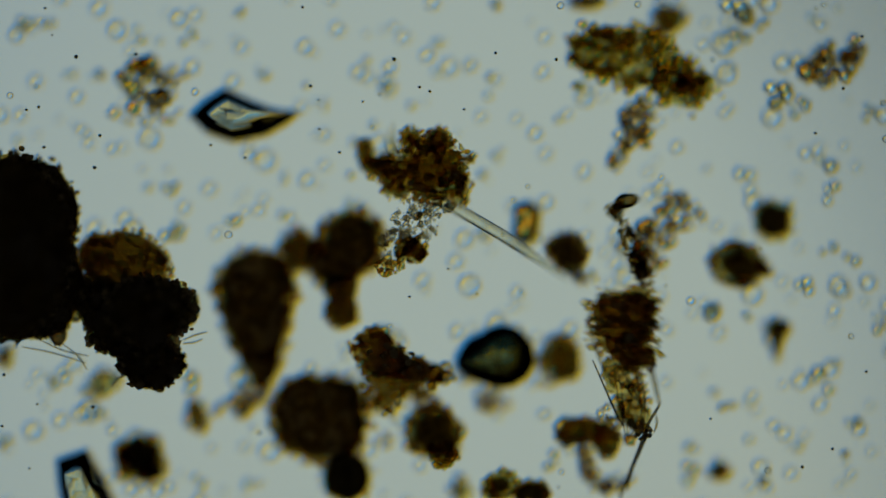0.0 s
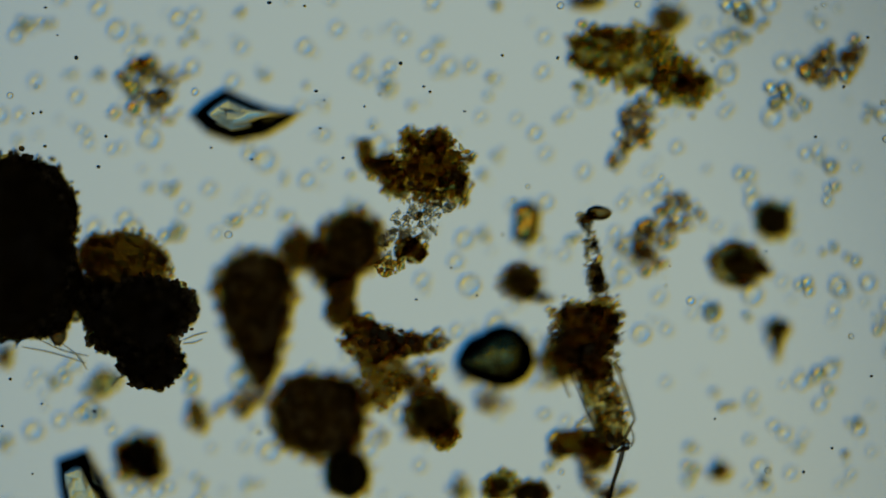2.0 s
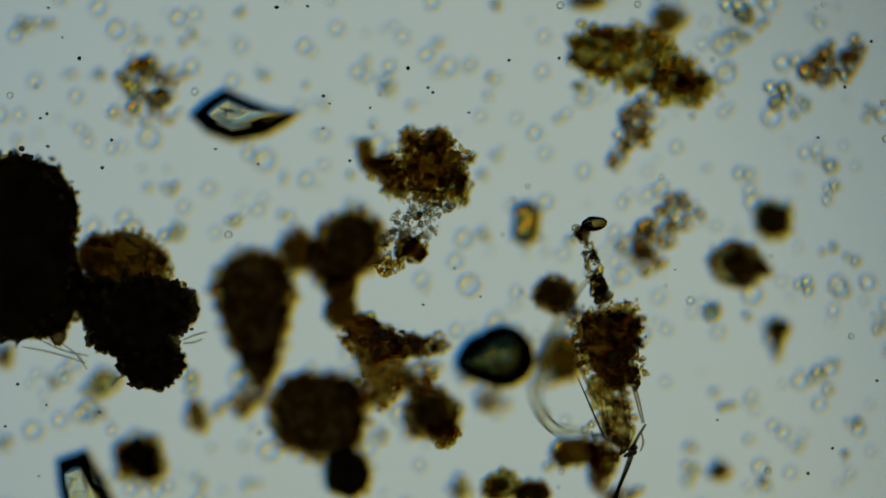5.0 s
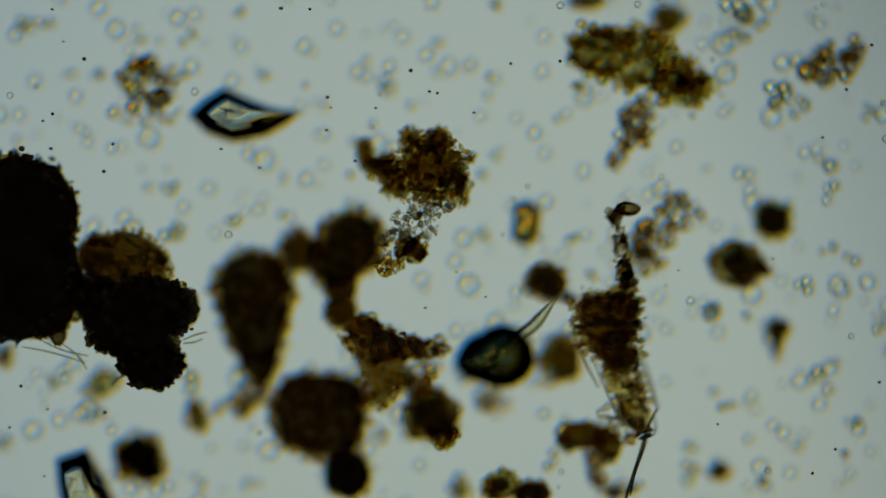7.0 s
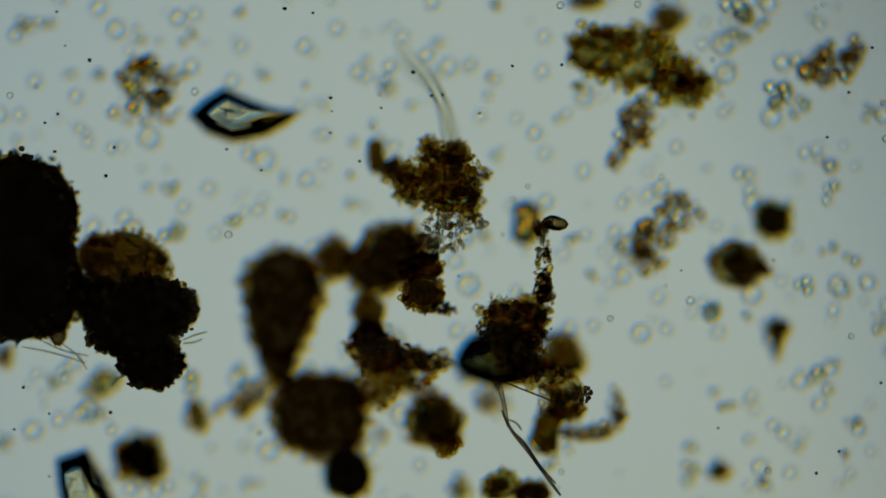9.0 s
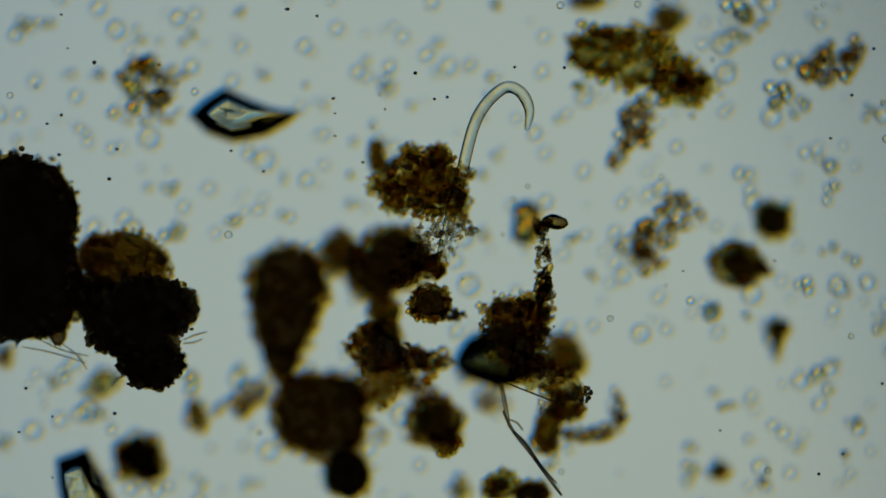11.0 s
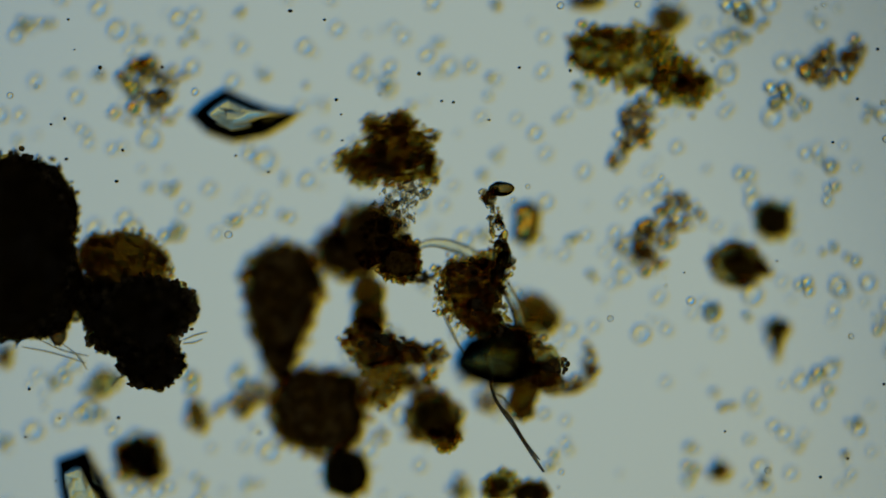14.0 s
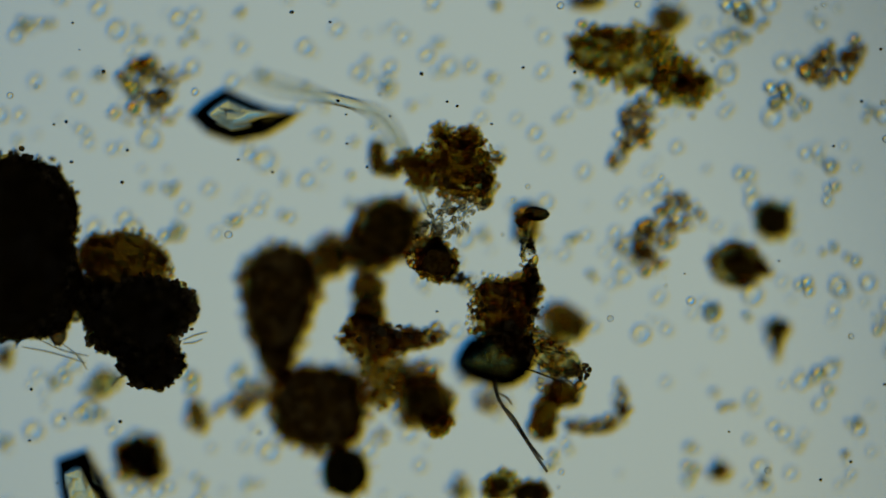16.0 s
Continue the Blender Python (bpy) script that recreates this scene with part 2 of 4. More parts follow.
def clump(name, label, ellipses, count=250, size=6, crust=None, core=None, mantle=None, z0=0.0, depth=0.8, shrink=0.80, rim=0.7,
          spread=1.07, extra=(), category="soil clump", group="", centre=None, wob=0.13, skin=0.94, rough=0.008, layers=True):
    """A soil crumb: a dark packed heart in a looser brown mantle, with a crust of clear grains."""
    SEED[0] += 1
    rng = np.random.default_rng(SEED[0])
    w = np.array([e[2] * e[3] for e in ellipses], float)
    cx, cy = centre or (np.average([e[0] for e in ellipses], weights=w), np.average([e[1] for e in ellipses], weights=w))
    ob = thing(name, cx, cy, label, category, group=group)
    span = min(float(np.sqrt(w.max())) / 60, 1.0)
    if core:
        lump("core", rng, ellipses, cx, cy, shrink, z0, depth, core, ob, wob, rough, 0.030 * span * wob / 0.13)
    if mantle:
        lump("mantle", rng, ellipses, cx, cy, skin, z0, depth, mantle, ob, wob, rough * 1.5, 0.012 * span * wob / 0.13)
    if count:
        loose = crust in (OLIVE, AMBER, PALE, MOTTLED)
        n = int(count * (0.9 if loose else 1.5) * FINE ** -2 if not loose else count * 1.3)
        v, f = grains(rng, ellipses, cx, cy, n, size * (0.85 if loose else FINE), z0, depth, rim, spread, sub=1 if crust is PALE else 2, fill=0.35 if core and layers else 0.6, jag=0.15 if crust is not PALE else 0.24)
        part("crust", mesh("crust", v, f, crust, smooth=crust is not PALE), ob, kind="stuff")
    for es, n, s, material, nm, *height in extra:
        v, f = grains(rng, es, cx, cy, int(n * 1.5), s * 0.8, height[0] if height else z0, 0.3 if height else depth, 0.1, 1.0, jag=0.15, sub=1 if material is PALE else 2)
        part(nm, mesh(nm, v, f, material, smooth=material is not PALE), ob, kind="stuff")
    ob["cx"], ob["cy"] = float(cx), float(cy)
    return ob


# ---- the slide and the lamp below it ----
def slab(name, x, y, z0, z1, material, label, category):
    bm = bmesh.new()
    bmesh.ops.create_cube(bm, size=1.0)
    for v in bm.verts:
        v.co = Vector((v.co.x * x, v.co.y * y, z0 if v.co.z < 0 else z1))
    me = bpy.data.meshes.new(name)
    bm.to_mesh(me)
    bm.free()
    me.materials.append(material)
    return tagged(new(name, me), label, category, kind="structure")


slab("glass_slide", 3.2, 2.4, -0.2, 0.0, GLASS, "clear glass microscope slide under the water", "slide")


def condenser():
    """An unseen condenser lens added under the slide: it gathers the lamp's light into the cone that the objective
    takes in.
    """
    rings, sides, radius, z = 48, 128, 1.25, -0.72

    def half(r):
        return 0.02 + 0.20442 * (radius ** 2 - r ** 2) - 0.02032 * (radius ** 4 - r ** 4) + 0.002557 * (radius ** 6 - r ** 6)
    v, f = [], []
    for sign in (1, -1):
        base = len(v)
        v.append((0, 0, z + sign * half(0)))
        for i in range(1, rings + 1):
            r = radius * i / rings
            h = sign * half(r)
            v += [(r * math.cos(2 * math.pi * k / sides), r * math.sin(2 * math.pi * k / sides), z + h) for k in range(sides)]
        for k in range(sides):
            k2 = (k + 1) % sides
            tri = (base, base + 1 + k, base + 1 + k2)
            f.append(tri if sign > 0 else tri[::-1])
            for i in range(rings - 1):
                a = base + 1 + i * sides
                quad = (a + k, a + sides + k, a + sides + k2, a + k2)
                f.append(quad if sign > 0 else quad[::-1])
    top, low = 1 + (rings - 1) * sides, 2 + rings * sides + (rings - 1) * sides
    for k in range(sides):
        k2 = (k + 1) % sides
        f.append((top + k, low + k, low + k2, top + k2))
    tagged(new("condenser_lens", mesh("condenser_lens", v, f, LENS)), "clear round condenser lens below the slide", "lens", kind="structure")


condenser()


def iris():
    """An unseen plate added over the lamp: thin and black with a round opening, a little off the axis, so that the
    light falls off towards one side.
    """
    sides, v, f = 128, [], []
    for z in (STOP_Z, STOP_Z - 0.01):
        for k in range(sides):
            w = 2 * math.pi * k / sides
            v += [(STOP_X + STOP_R * math.cos(w), STOP_Y + STOP_R * math.sin(w), z), (1.29 * math.cos(w), 1.29 * math.sin(w), z)]
    n = 2 * sides
    for k in range(sides):
        a, b = 2 * k, 2 * ((k + 1) % sides)
        f += [(a, a + 1, b + 1, b), (n + a, n + b, n + b + 1, n + a + 1), (a, b, n + b, n + a), (a + 1, n + a + 1, n + b + 1, b + 1)]
    tagged(new("added_stop_plate", mesh("added_stop_plate", v, f, BLACK_PAINT, smooth=False)), "thin matt black plate added above the lamp to darken one side", "iris", kind="structure")


STOP_X, STOP_Y, STOP_R, STOP_Z = -0.150, -0.135, 0.505, -2.7


def lamp_disc():
    bm = bmesh.new()
    bmesh.ops.create_circle(bm, cap_ends=True, segments=96, radius=1.20)
    me = bpy.data.meshes.new("microscope_lamp")
    bm.to_mesh(me)
    bm.free()
    me.materials.append(lamp_material())
    ob = new("microscope_lamp", me)
    ob.location = (0, 0, -3.22)
    return tagged(ob, "pale grey-green glowing lamp field below the slide", "lamp", kind="structure")


iris()
lamp_disc()


def housing():
    """An unseen black tube added round lens and lamp to block room light from below: round wall with thickness and a
    closed foot.
    """
    ring = [(1.30, -0.215), (1.38, -0.215), (1.38, -3.42), (0.001, -3.42), (0.001, -3.34), (1.30, -3.34)]
    sides, v, f = 96, [], []
    for k in range(sides):
        w = 2 * math.pi * k / sides
        v += [(r * math.cos(w), r * math.sin(w), z) for r, z in ring]
    n = len(ring)
    for k in range(sides):
        a, b = k * n, (k + 1) % sides * n
        f += [(a + i, b + i, b + (i + 1) % n, a + (i + 1) % n) for i in range(n)]
    tagged(new("added_light_shield", mesh("added_light_shield", v, f, BLACK_PAINT, smooth=False)), "matt black tube added round the lens and the lamp to block light", "housing", kind="structure")


housing()

# ---- still things ----
G = "soil crumbs"
clump("black_crumb", "large black opaque soil crumb with a ragged edge", [(30, 440, 112, 160, 0), (85, 385, 58, 95, 0), (65, 540, 82, 58, 0), (-60, 440, 110, 170, 0), (55, 325, 62, 46, 20), (98, 500, 56, 76, 0)],
      count=420, size=5, crust=SOOT, core=CHAR, mantle=MANTLE_DARK, depth=0.9, shrink=0.96, skin=0.985, rim=0.92, spread=0.99, wob=0.06, z0=0.05, group=G)
clump("brown_crumb", "brown soil crumb beside the black crumb", [(228, 465, 72, 52, 10), (170, 450, 30, 32, 0), (190, 500, 40, 40, 0)],
      count=420, size=3.4, crust=BROWN, core=HUMUS_THIN, shrink=0.8, mantle=MANTLE_DARK, depth=1.2, z0=0.03, group=G)
clump("brown_crumb", "nearly black knobbed soil crumb with fine roots", [(272, 548, 76, 58, 0), (210, 580, 48, 42, 0), (275, 638, 54, 44, 0), (325, 545, 28, 30, 0), (182, 540, 32, 50, 0)],
      count=420, size=5.2, crust=SOOT, core=CHAR, mantle=MANTLE_DARK, depth=1.5, shrink=0.84, skin=0.93, z0=0.05, wob=0.26, spread=1.04, group=G)
clump("amber_crumb", "amber-brown grainy soil crumb", [(1130, 110, 118, 54, 16), (1062, 86, 56, 44, 0), (1040, 92, 36, 42, 0), (1120, 80, 50, 36, 0), (1195, 152, 64, 40, 18), (1235, 150, 34, 22, 0), (1022, 152, 14, 13, 0)],
      count=300, size=6.6, crust=MOTTLED, mantle=MANTLE, skin=0.82, depth=0.24, z0=0.055, rim=0.1, group=G, extra=[([(1130, 112, 118, 48, 16)], 110, 5, AMBER, "amber_grit"), ([(1130, 112, 118, 48, 16)], 8, 6.5, SOOT, "dark_grit")])
clump("amber_crumb", "loose olive tail of grains below the amber crumb", [(1128, 205, 25, 30, 10), (1122, 235, 25, 34, 15), (1100, 270, 13, 28, 20)],
      count=75, size=7, crust=OLIVE, depth=0.6, z0=0.04, rim=0.1, group=G)
clump("grain_cluster", "cluster of clear and orange round grains", [(275, 115, 13, 14, 0), (303, 132, 17, 20, 0), (290, 190, 27, 34, 0), (225, 195, 24, 20, 0), (275, 160, 36, 36, 0)],
      count=46, size=8, crust=OLIVE, depth=0.6, z0=0.03, rim=0.2, group=G, extra=[([(262, 165, 40, 50, 0)], 12, 9, PALE, "clear_grit")])
clump("grain_cluster", "orange-brown grain in the cluster", [(238, 140, 26, 29, 0)], count=22, size=7, crust=AMBER, depth=0.6, z0=0.03, group=G)
clump("dark_crumb", "small dark round soil crumb with amber edge", [(1371, 390, 37, 38, 0)], count=8, size=5, crust=BROWN, core=DARKER, mantle=MANTLE_DARK, depth=0.7, group=G, wob=0.05, rough=0.004, shrink=0.80, skin=0.97)
clump("dark_crumb", "small brown soil crumb with ragged amber edge", [(1305, 468, 44, 36, 10), (1345, 475, 20, 14, 0)], count=110, size=5, crust=BROWN, core=DENSE, mantle=MANTLE, depth=0.6, z0=0.02, shrink=0.7, group=G)
clump("pale_crumb", "loose pale olive cluster of clear grains", [(1205, 372, 36, 30, 20), (1168, 412, 32, 24, 0), (1125, 430, 42, 26, -5), (1150, 465, 28, 18, 0)], count=95, size=7.5, crust=OLIVE, depth=0.5, z0=0.04, rim=0.1, group=G)
clump("pale_crumb", "loose cluster of olive and clear grains", [(1465, 115, 36, 38, 0), (1508, 90, 24, 26, 0)], count=62, size=7.5, crust=OLIVE, depth=0.5, z0=0.03, rim=0.1, group=G)
for label, es, n, g, c, m in (
        ("small dark olive soil crumb in the water", [(1188, 32, 27, 27, 10)], 30, OLIVE, HUMUS, MANTLE),
        ("small dark brown soil crumb in the water", [(1042, 0, 25, 14, 0)], 12, BROWN, HUMUS, MANTLE),
        ("small black angular soil crumb", [(242, 812, 40, 38, 20), (264, 834, 22, 24, 0)], 80, BROWN, CHAR, MANTLE),
        ("small olive soil crumb with amber foot", [(343, 735, 18, 28, -10), (352, 758, 12, 15, 0)], 16, OLIVE, HUMUS, MANTLE_DARK),
        ("small olive soil crumb", [(816, 872, 20, 18, 0)], 16, OLIVE, None, MANTLE),
        ("small dark soil crumb with a pale foot", [(1383, 586, 23, 23, 0), (1382, 620, 8, 16, 0)], 14, OLIVE, DENSE, MANTLE_DARK),
        ("small dark round soil crumb", [(1278, 837, 18, 19, 0)], 6, OLIVE, DENSE, MANTLE_DARK),
        ("small dark crumb beside the black crumb", [(0, 633, 14, 22, 0)], 8, BROWN, HUMUS, MANTLE),
        ("small olive soil crumb in the water", [(178, 680, 28, 24, -20)], 20, OLIVE, None, MANTLE)):
    clump("small_crumb", label, es, count=n, size=6, crust=g, core=c, mantle=m, depth=0.6, group=G, rough=0.005)

clump("small_crumb", "small amber and black soil crumb", [(888, 856, 30, 28, 0), (868, 872, 18, 14, 0)], count=90, size=4.2, crust=AMBER, core=DENSE, mantle=MANTLE, shrink=0.5, depth=0.5, z0=0.07, rim=0.2, group=G, layers=False)
clump("small_crumb", "small black soil crumb", [(940, 872, 30, 20, 0)], count=60, size=4.2, crust=BROWN, core=DARKER, mantle=MANTLE_DARK, depth=0.6, z0=0.06, group=G)


def crystal(name, label, px, py, outline, height, material, top=0.4, grow=1.06):
    """A faceted grain: an outline raised to a bevelled, smaller top."""
    ob = thing(name, px, py, label, "mineral grain")
    bm = bmesh.new()
    rng = np.random.default_rng(int(px))
    rings = []
    for s, z in ((0.75, 0.0), (0.9, 0.08), (1.0, 0.28), (0.92, 0.46), (0.78, 0.66), (0.62, 0.85), (top, 0.95), (top * 0.45, 1.0)):
        rings.append([bm.verts.new(((x - px) * s * grow * rng.uniform(0.985, 1.015) / 1000, (py - y) * s * grow * rng.uniform(0.985, 1.015) / 1000, 0.002 + (z + (0.035 * rng.normal() if s < 0.7 else 0)) * height)) for x, y in outline])
    n = len(outline)
    for a, b in zip(rings, rings[1:]):
        for i in range(n):
            bm.faces.new((a[i], a[(i + 1) % n], b[(i + 1) % n], b[i]))
    bm.faces.new(rings[-1])
    bm.faces.new(rings[0][::-1])
    bmesh.ops.recalc_face_normals(bm, faces=bm.faces[:])
    me = bpy.data.meshes.new("crystal_body")
    bm.to_mesh(me)
    bm.free()
    me.materials.append(material)
    me.polygons.foreach_set("use_smooth", [abs(p.normal.z) < 0.80 for p in me.polygons])
    part("crystal_body", me, ob)
    return ob


crystal("pointed_crystal", "clear pointed mineral crystal with dark rims and a bright heart", 415, 205,
        [(334, 203), (362, 176), (395, 156), (440, 176), (475, 190), (524, 197), (502, 218), (465, 238), (410, 250), (366, 234)], 0.095, QUARTZ, 0.46)
crystal("block_crystal", "clear blocky mineral crystal with dark rims", 145, 855, [(97, 818), (150, 800), (178, 850), (205, 905), (112, 915), (102, 870)], 0.100, QUARTZ, 0.46)
crystal("amber_crystal", "small blocky amber mineral grain", 930, 393, [(912, 362), (940, 356), (958, 372), (953, 420), (935, 430), (908, 424)], 0.05, FELDSPAR, 0.6)


stone = thing("dark_pebble", 876, 634, "smooth dark egg-shaped mineral grain with a paler heart", "mineral grain")
lump("stone", np.random.default_rng(7), [(890, 632, 59, 57, 0), (866, 636, 56, 47, 0), (846, 640, 42, 33, -10)], 876, 634, 1.0, 0.0, 0.55, MINERAL, stone, wob=0.03, rough=0.0015)

# ---- clear particles lying on the glass ----


def particle_group(places, seed, label):
    rng = np.random.default_rng(seed)
    for px, py, r in places:
        ob = thing("clear_particle", px, py, label, "particle", z=0.012 + 0.033 * rng.random(), group="clear particles")
        n = 1 if r < 14 else int(rng.integers(3, 7))
        for k in range(n):
            w = rng.uniform(0, 6.28)
            d = 0 if n == 1 else r * rng.uniform(0.3, 0.75)
            s = r * 0.6 if n == 1 else r * rng.uniform(0.28, 0.45)
            v, f = rough_ball(rng, 2, (s / 1000, s / 1000, s * 0.7 / 1000), 0.12, 1.2)
            v = v + np.array([d * math.cos(w) / 1000, d * math.sin(w) / 1000, s * 0.7 / 1000])
            part("grain", mesh("grain", v, f, CELL if rng.random() < 0.6 else CELL_OLIVE), ob)


particle_group(((37, 42, 20), (82, 42, 15), (330, 65, 25), (248, 70, 13), (280, 72, 10), (465, 125, 15), (165, 132, 16), (120, 130, 17), (648, 105, 12), (685, 152, 22),
                (773, 125, 13), (868, 135, 13), (865, 168, 13), (885, 272, 15), (990, 210, 12), (24, 247, 13), (265, 335, 17), (300, 330, 17), (412, 403, 22), (498, 380, 13)), 11, "faint clear round particle in the water")
particle_group(((625, 250, 13), (620, 310, 13), (620, 355, 14), (660, 220, 12), (495, 315, 14), (570, 180, 16), (728, 185, 13), (860, 310, 14), (855, 415, 15), (1012, 420, 15),
                (930, 440, 15), (1045, 490, 16), (1255, 540, 32), (1425, 515, 24), (1325, 320, 25), (1460, 290, 29), (1478, 345, 23), (1470, 440, 23), (1510, 452, 22)), 12, "faint clear round particle in the water")
particle_group(((1375, 165, 33), (1412, 190, 22), (1305, 30, 38), (1355, 42, 16), (1275, 65, 12), (1320, 65, 14), (1455, 680, 28), (1265, 700, 14), (1290, 725, 18), (1330, 715, 13),
                (1225, 795, 14), (1220, 842, 24), (1415, 790, 16), (1330, 780, 13), (1360, 855, 15), (1515, 750, 16), (1560, 575, 22), (300, 405, 26), (1325, 555, 14)), 13, "pale clear particle in the water")
particle_group(((100, 670, 21), (145, 695, 14), (165, 740, 20), (330, 680, 27), (345, 855, 20), (440, 860, 18), (445, 762, 8), (0, 785, 18), (975, 815, 22), (778, 76, 15),
                (1010, 800, 13), (870, 735, 20), (420, 655, 14), (1440, 30, 12), (1540, 200, 16), (1480, 640, 14), (1500, 810, 14), (90, 600, 12), (240, 50, 11), (540, 150, 10), (420, 20, 14), (880, 5, 14)), 14, "pale clear particle in the water")


def bubbles():
    """Tiny clear beads, hung in the water at the height in focus."""
    rng = np.random.default_rng(21)
    v, f = BALLS[2]
    me = mesh("bead", v * 0.0045, f, CELL_CLEAR)
    for i in range(34):
        px, py = rng.uniform(5, 1560), rng.uniform(5, 875)
        ob = new("bead", me)
        ob.matrix_basis = pose(wx(px), wy(py), 0.12 + rng.normal() * 0.015) @ Matrix.Diagonal((*([rng.lognormal(0, 0.3)] * 3), 1))
        tagged(ob, "tiny clear bead hung in the water", "bead", "tiny beads")


bubbles()


def haze():
    """Very faint round particles hung in the water, all over the slide."""
    rng = np.random.default_rng(77)
    meshes = []
    for k in range(6):
        v, f = rough_ball(rng, 2, (0.01, 0.01, 0.007), 0.15, 1.2)
        meshes.append(mesh("faint_particle", v + np.array([0, 0, 0.007]), f, CELL_FAINT))
    for i in range(360):
        ob = new("faint_particle", meshes[i % 6])
        k = min(max(rng.lognormal(0.0, 0.42), 0.5), 2.0)
        ob.matrix_basis = pose(wx(rng.uniform(-20, 1590)), wy(rng.uniform(-20, 900)), 0.003 + 0.034 * rng.random(), 0, 0, rng.uniform(0, 360)) @ Matrix.Diagonal((k, k, k, 1))
        tagged(ob, "very faint clear particle hung in the water", "particle", "faint particles")


haze()

# ---- specks that drift slowly ----
SPECKS = []


def specks(places):
    rng = np.random.default_rng(31)
    v, f = rough_ball(rng, 2, (0.0026, 0.0026, 0.0026), 0.10, 1.5)
    me = mesh("speck", v, f, SPECK)
    for px, py, r in places:
        ob = new("speck", me)
        ob.matrix_basis = pose(wx(px), wy(py), 0.1) @ Matrix.Diagonal((r / 3.4, r / 3.4 * rng.uniform(0.6, 1.0), 0.8, 1))
        tagged(ob, "tiny dark speck drifting in the water", "speck", "dark specks")
        SPECKS.append((ob, px, py))


specks(((112, 73, 3), (95, 21, 4), (90, 200, 4), (72, 208, 4), (184, 302, 5), (150, 107, 5), (262, 110, 4), (452, 290, 4), (545, 20, 4), (387, 263, 4),
        (568, 167, 5), (578, 187, 3), (574, 232, 4), (655, 190, 3), (714, 120, 5), (752, 162, 4), (767, 167, 4), (617, 281, 4), (890, 108, 4), (985, 111, 4)))
specks(((829, 200, 4), (487, 12, 6), (197, 250, 4), (93, 264, 5), (183, 722, 5), (33, 671, 4), (85, 716, 3), (20, 751, 4), (75, 832, 3), (740, 534, 4), (800, 478, 3),
        (850, 522, 3), (1185, 471, 3), (1525, 77, 4), (1485, 161, 4), (1440, 243, 4), (1535, 665, 4), (1258, 742, 3), (1466, 790, 4), (1420, 828, 4), (1350, 449, 3)))
M = {}
v, f = BALLS[2]
fixed = new("speck", mesh("speck", v * 0.0045, f, SPECK))
fixed.matrix_basis = pose(wx(169), wy(414), 0.09)
tagged(fixed, "small black bead resting by the brown crumb", "speck", "dark specks")

# ---- crumbs that the worm drags about ----
G = "crumbs the worm moves"
M["tuft"] = clump("tuft_crumb", "brown ragged soil crumb with an amber knobbed edge", [(762, 300, 62, 62, 0), (695, 305, 46, 26, 10), (728, 248, 20, 22, 0), (775, 250, 22, 22, 0), (700, 330, 30, 24, 30), (812, 335, 22, 30, 0), (830, 280, 9, 9, 0)],
      count=360, size=3.8, crust=BROWN, core=LOOSE, mantle=MANTLE, depth=0.38, z0=0.085, rim=0.3, shrink=0.64, skin=0.88, layers=False, group=G, centre=(760, 305), extra=[([(775, 290, 50, 50, 0)], 120, 3.6, AMBER, "amber_grit", 0.125), ([(760, 300, 60, 58, 0), (800, 330, 30, 30, 0)], 26, 4.4, SOOT, "dark_grit", 0.115), ([(790, 335, 40, 26, -20), (775, 270, 40, 30, 0)], 26, 4.6, PALE, "pale_grit", 0.125)])
M["hook"] = clump("hook_crumb", "small amber hook-shaped soil crumb", [(645, 266, 12, 20, 0), (652, 288, 14, 12, 0), (670, 294, 14, 10, 0), (682, 284, 9, 11, 0)], count=70, size=4.5, crust=BROWN, mantle=MANTLE, depth=0.6, z0=0.05, group=G, centre=(658, 278))
M["pale"] = clump("pale_crumb", "glassy pale granular crumb", [(735, 395, 38, 34, 0), (700, 425, 26, 22, 0), (765, 368, 36, 16, -10)],
      count=210, size=4.2, crust=PALE, depth=0.25, z0=0.11, rim=0.05, group=G, centre=(728, 410), extra=[([(690, 470, 28, 14, 0)], 30, 5, BROWN, "loose_grit"), ([(740, 405, 36, 30, 0), (712, 436, 30, 16, 0)], 16, 5, OLIVE, "olive_grit")])
M["nugget"] = clump("nugget_crumb", "small dark brown nugget of soil", [(728, 443, 25, 20, 0)], count=50, size=5, crust=BROWN, core=LOOSE, shrink=0.7, layers=False, mantle=MANTLE, depth=0.7, z0=0.09, group=G, rough=0.005)
M["middle"] = clump("middle_crumb", "dark brown rounded soil crumb with fuzzy edge", [(622, 430, 60, 56, -15), (590, 470, 46, 42, 0)],
      count=300, size=4, crust=BROWN, core=DENSE, mantle=MANTLE_DARK, depth=0.75, group=G, centre=(608, 445))
M["lobe"] = clump("lobe_crumb", "small brown translucent lobe of soil", [(525, 445, 33, 36, 0)], count=40, size=6, crust=BROWN, core=HUMUS_THIN, mantle=MANTLE_DARK, depth=0.75, group=G)
M["neck"] = clump("neck_crumb", "small olive-brown knob of soil", [(602, 510, 26, 26, 0), (603, 552, 27, 26, 0)], count=140, size=4.2, crust=BROWN, core=HUMUS_THIN, mantle=MANTLE, depth=0.75, z0=0.03, group=G)
M["drop"] = clump("drop_crumb", "dark brown drop-shaped soil crumb", [(448, 515, 68, 68, 0), (452, 570, 56, 62, 0), (460, 622, 38, 50, 8), (468, 664, 16, 26, 10)],
      count=480, size=4.4, crust=BROWN, core=DENSE, mantle=MANTLE_DARK, depth=0.5, shrink=0.91, skin=0.97, spread=1.10, wob=0.12, group=G, centre=(450, 545))
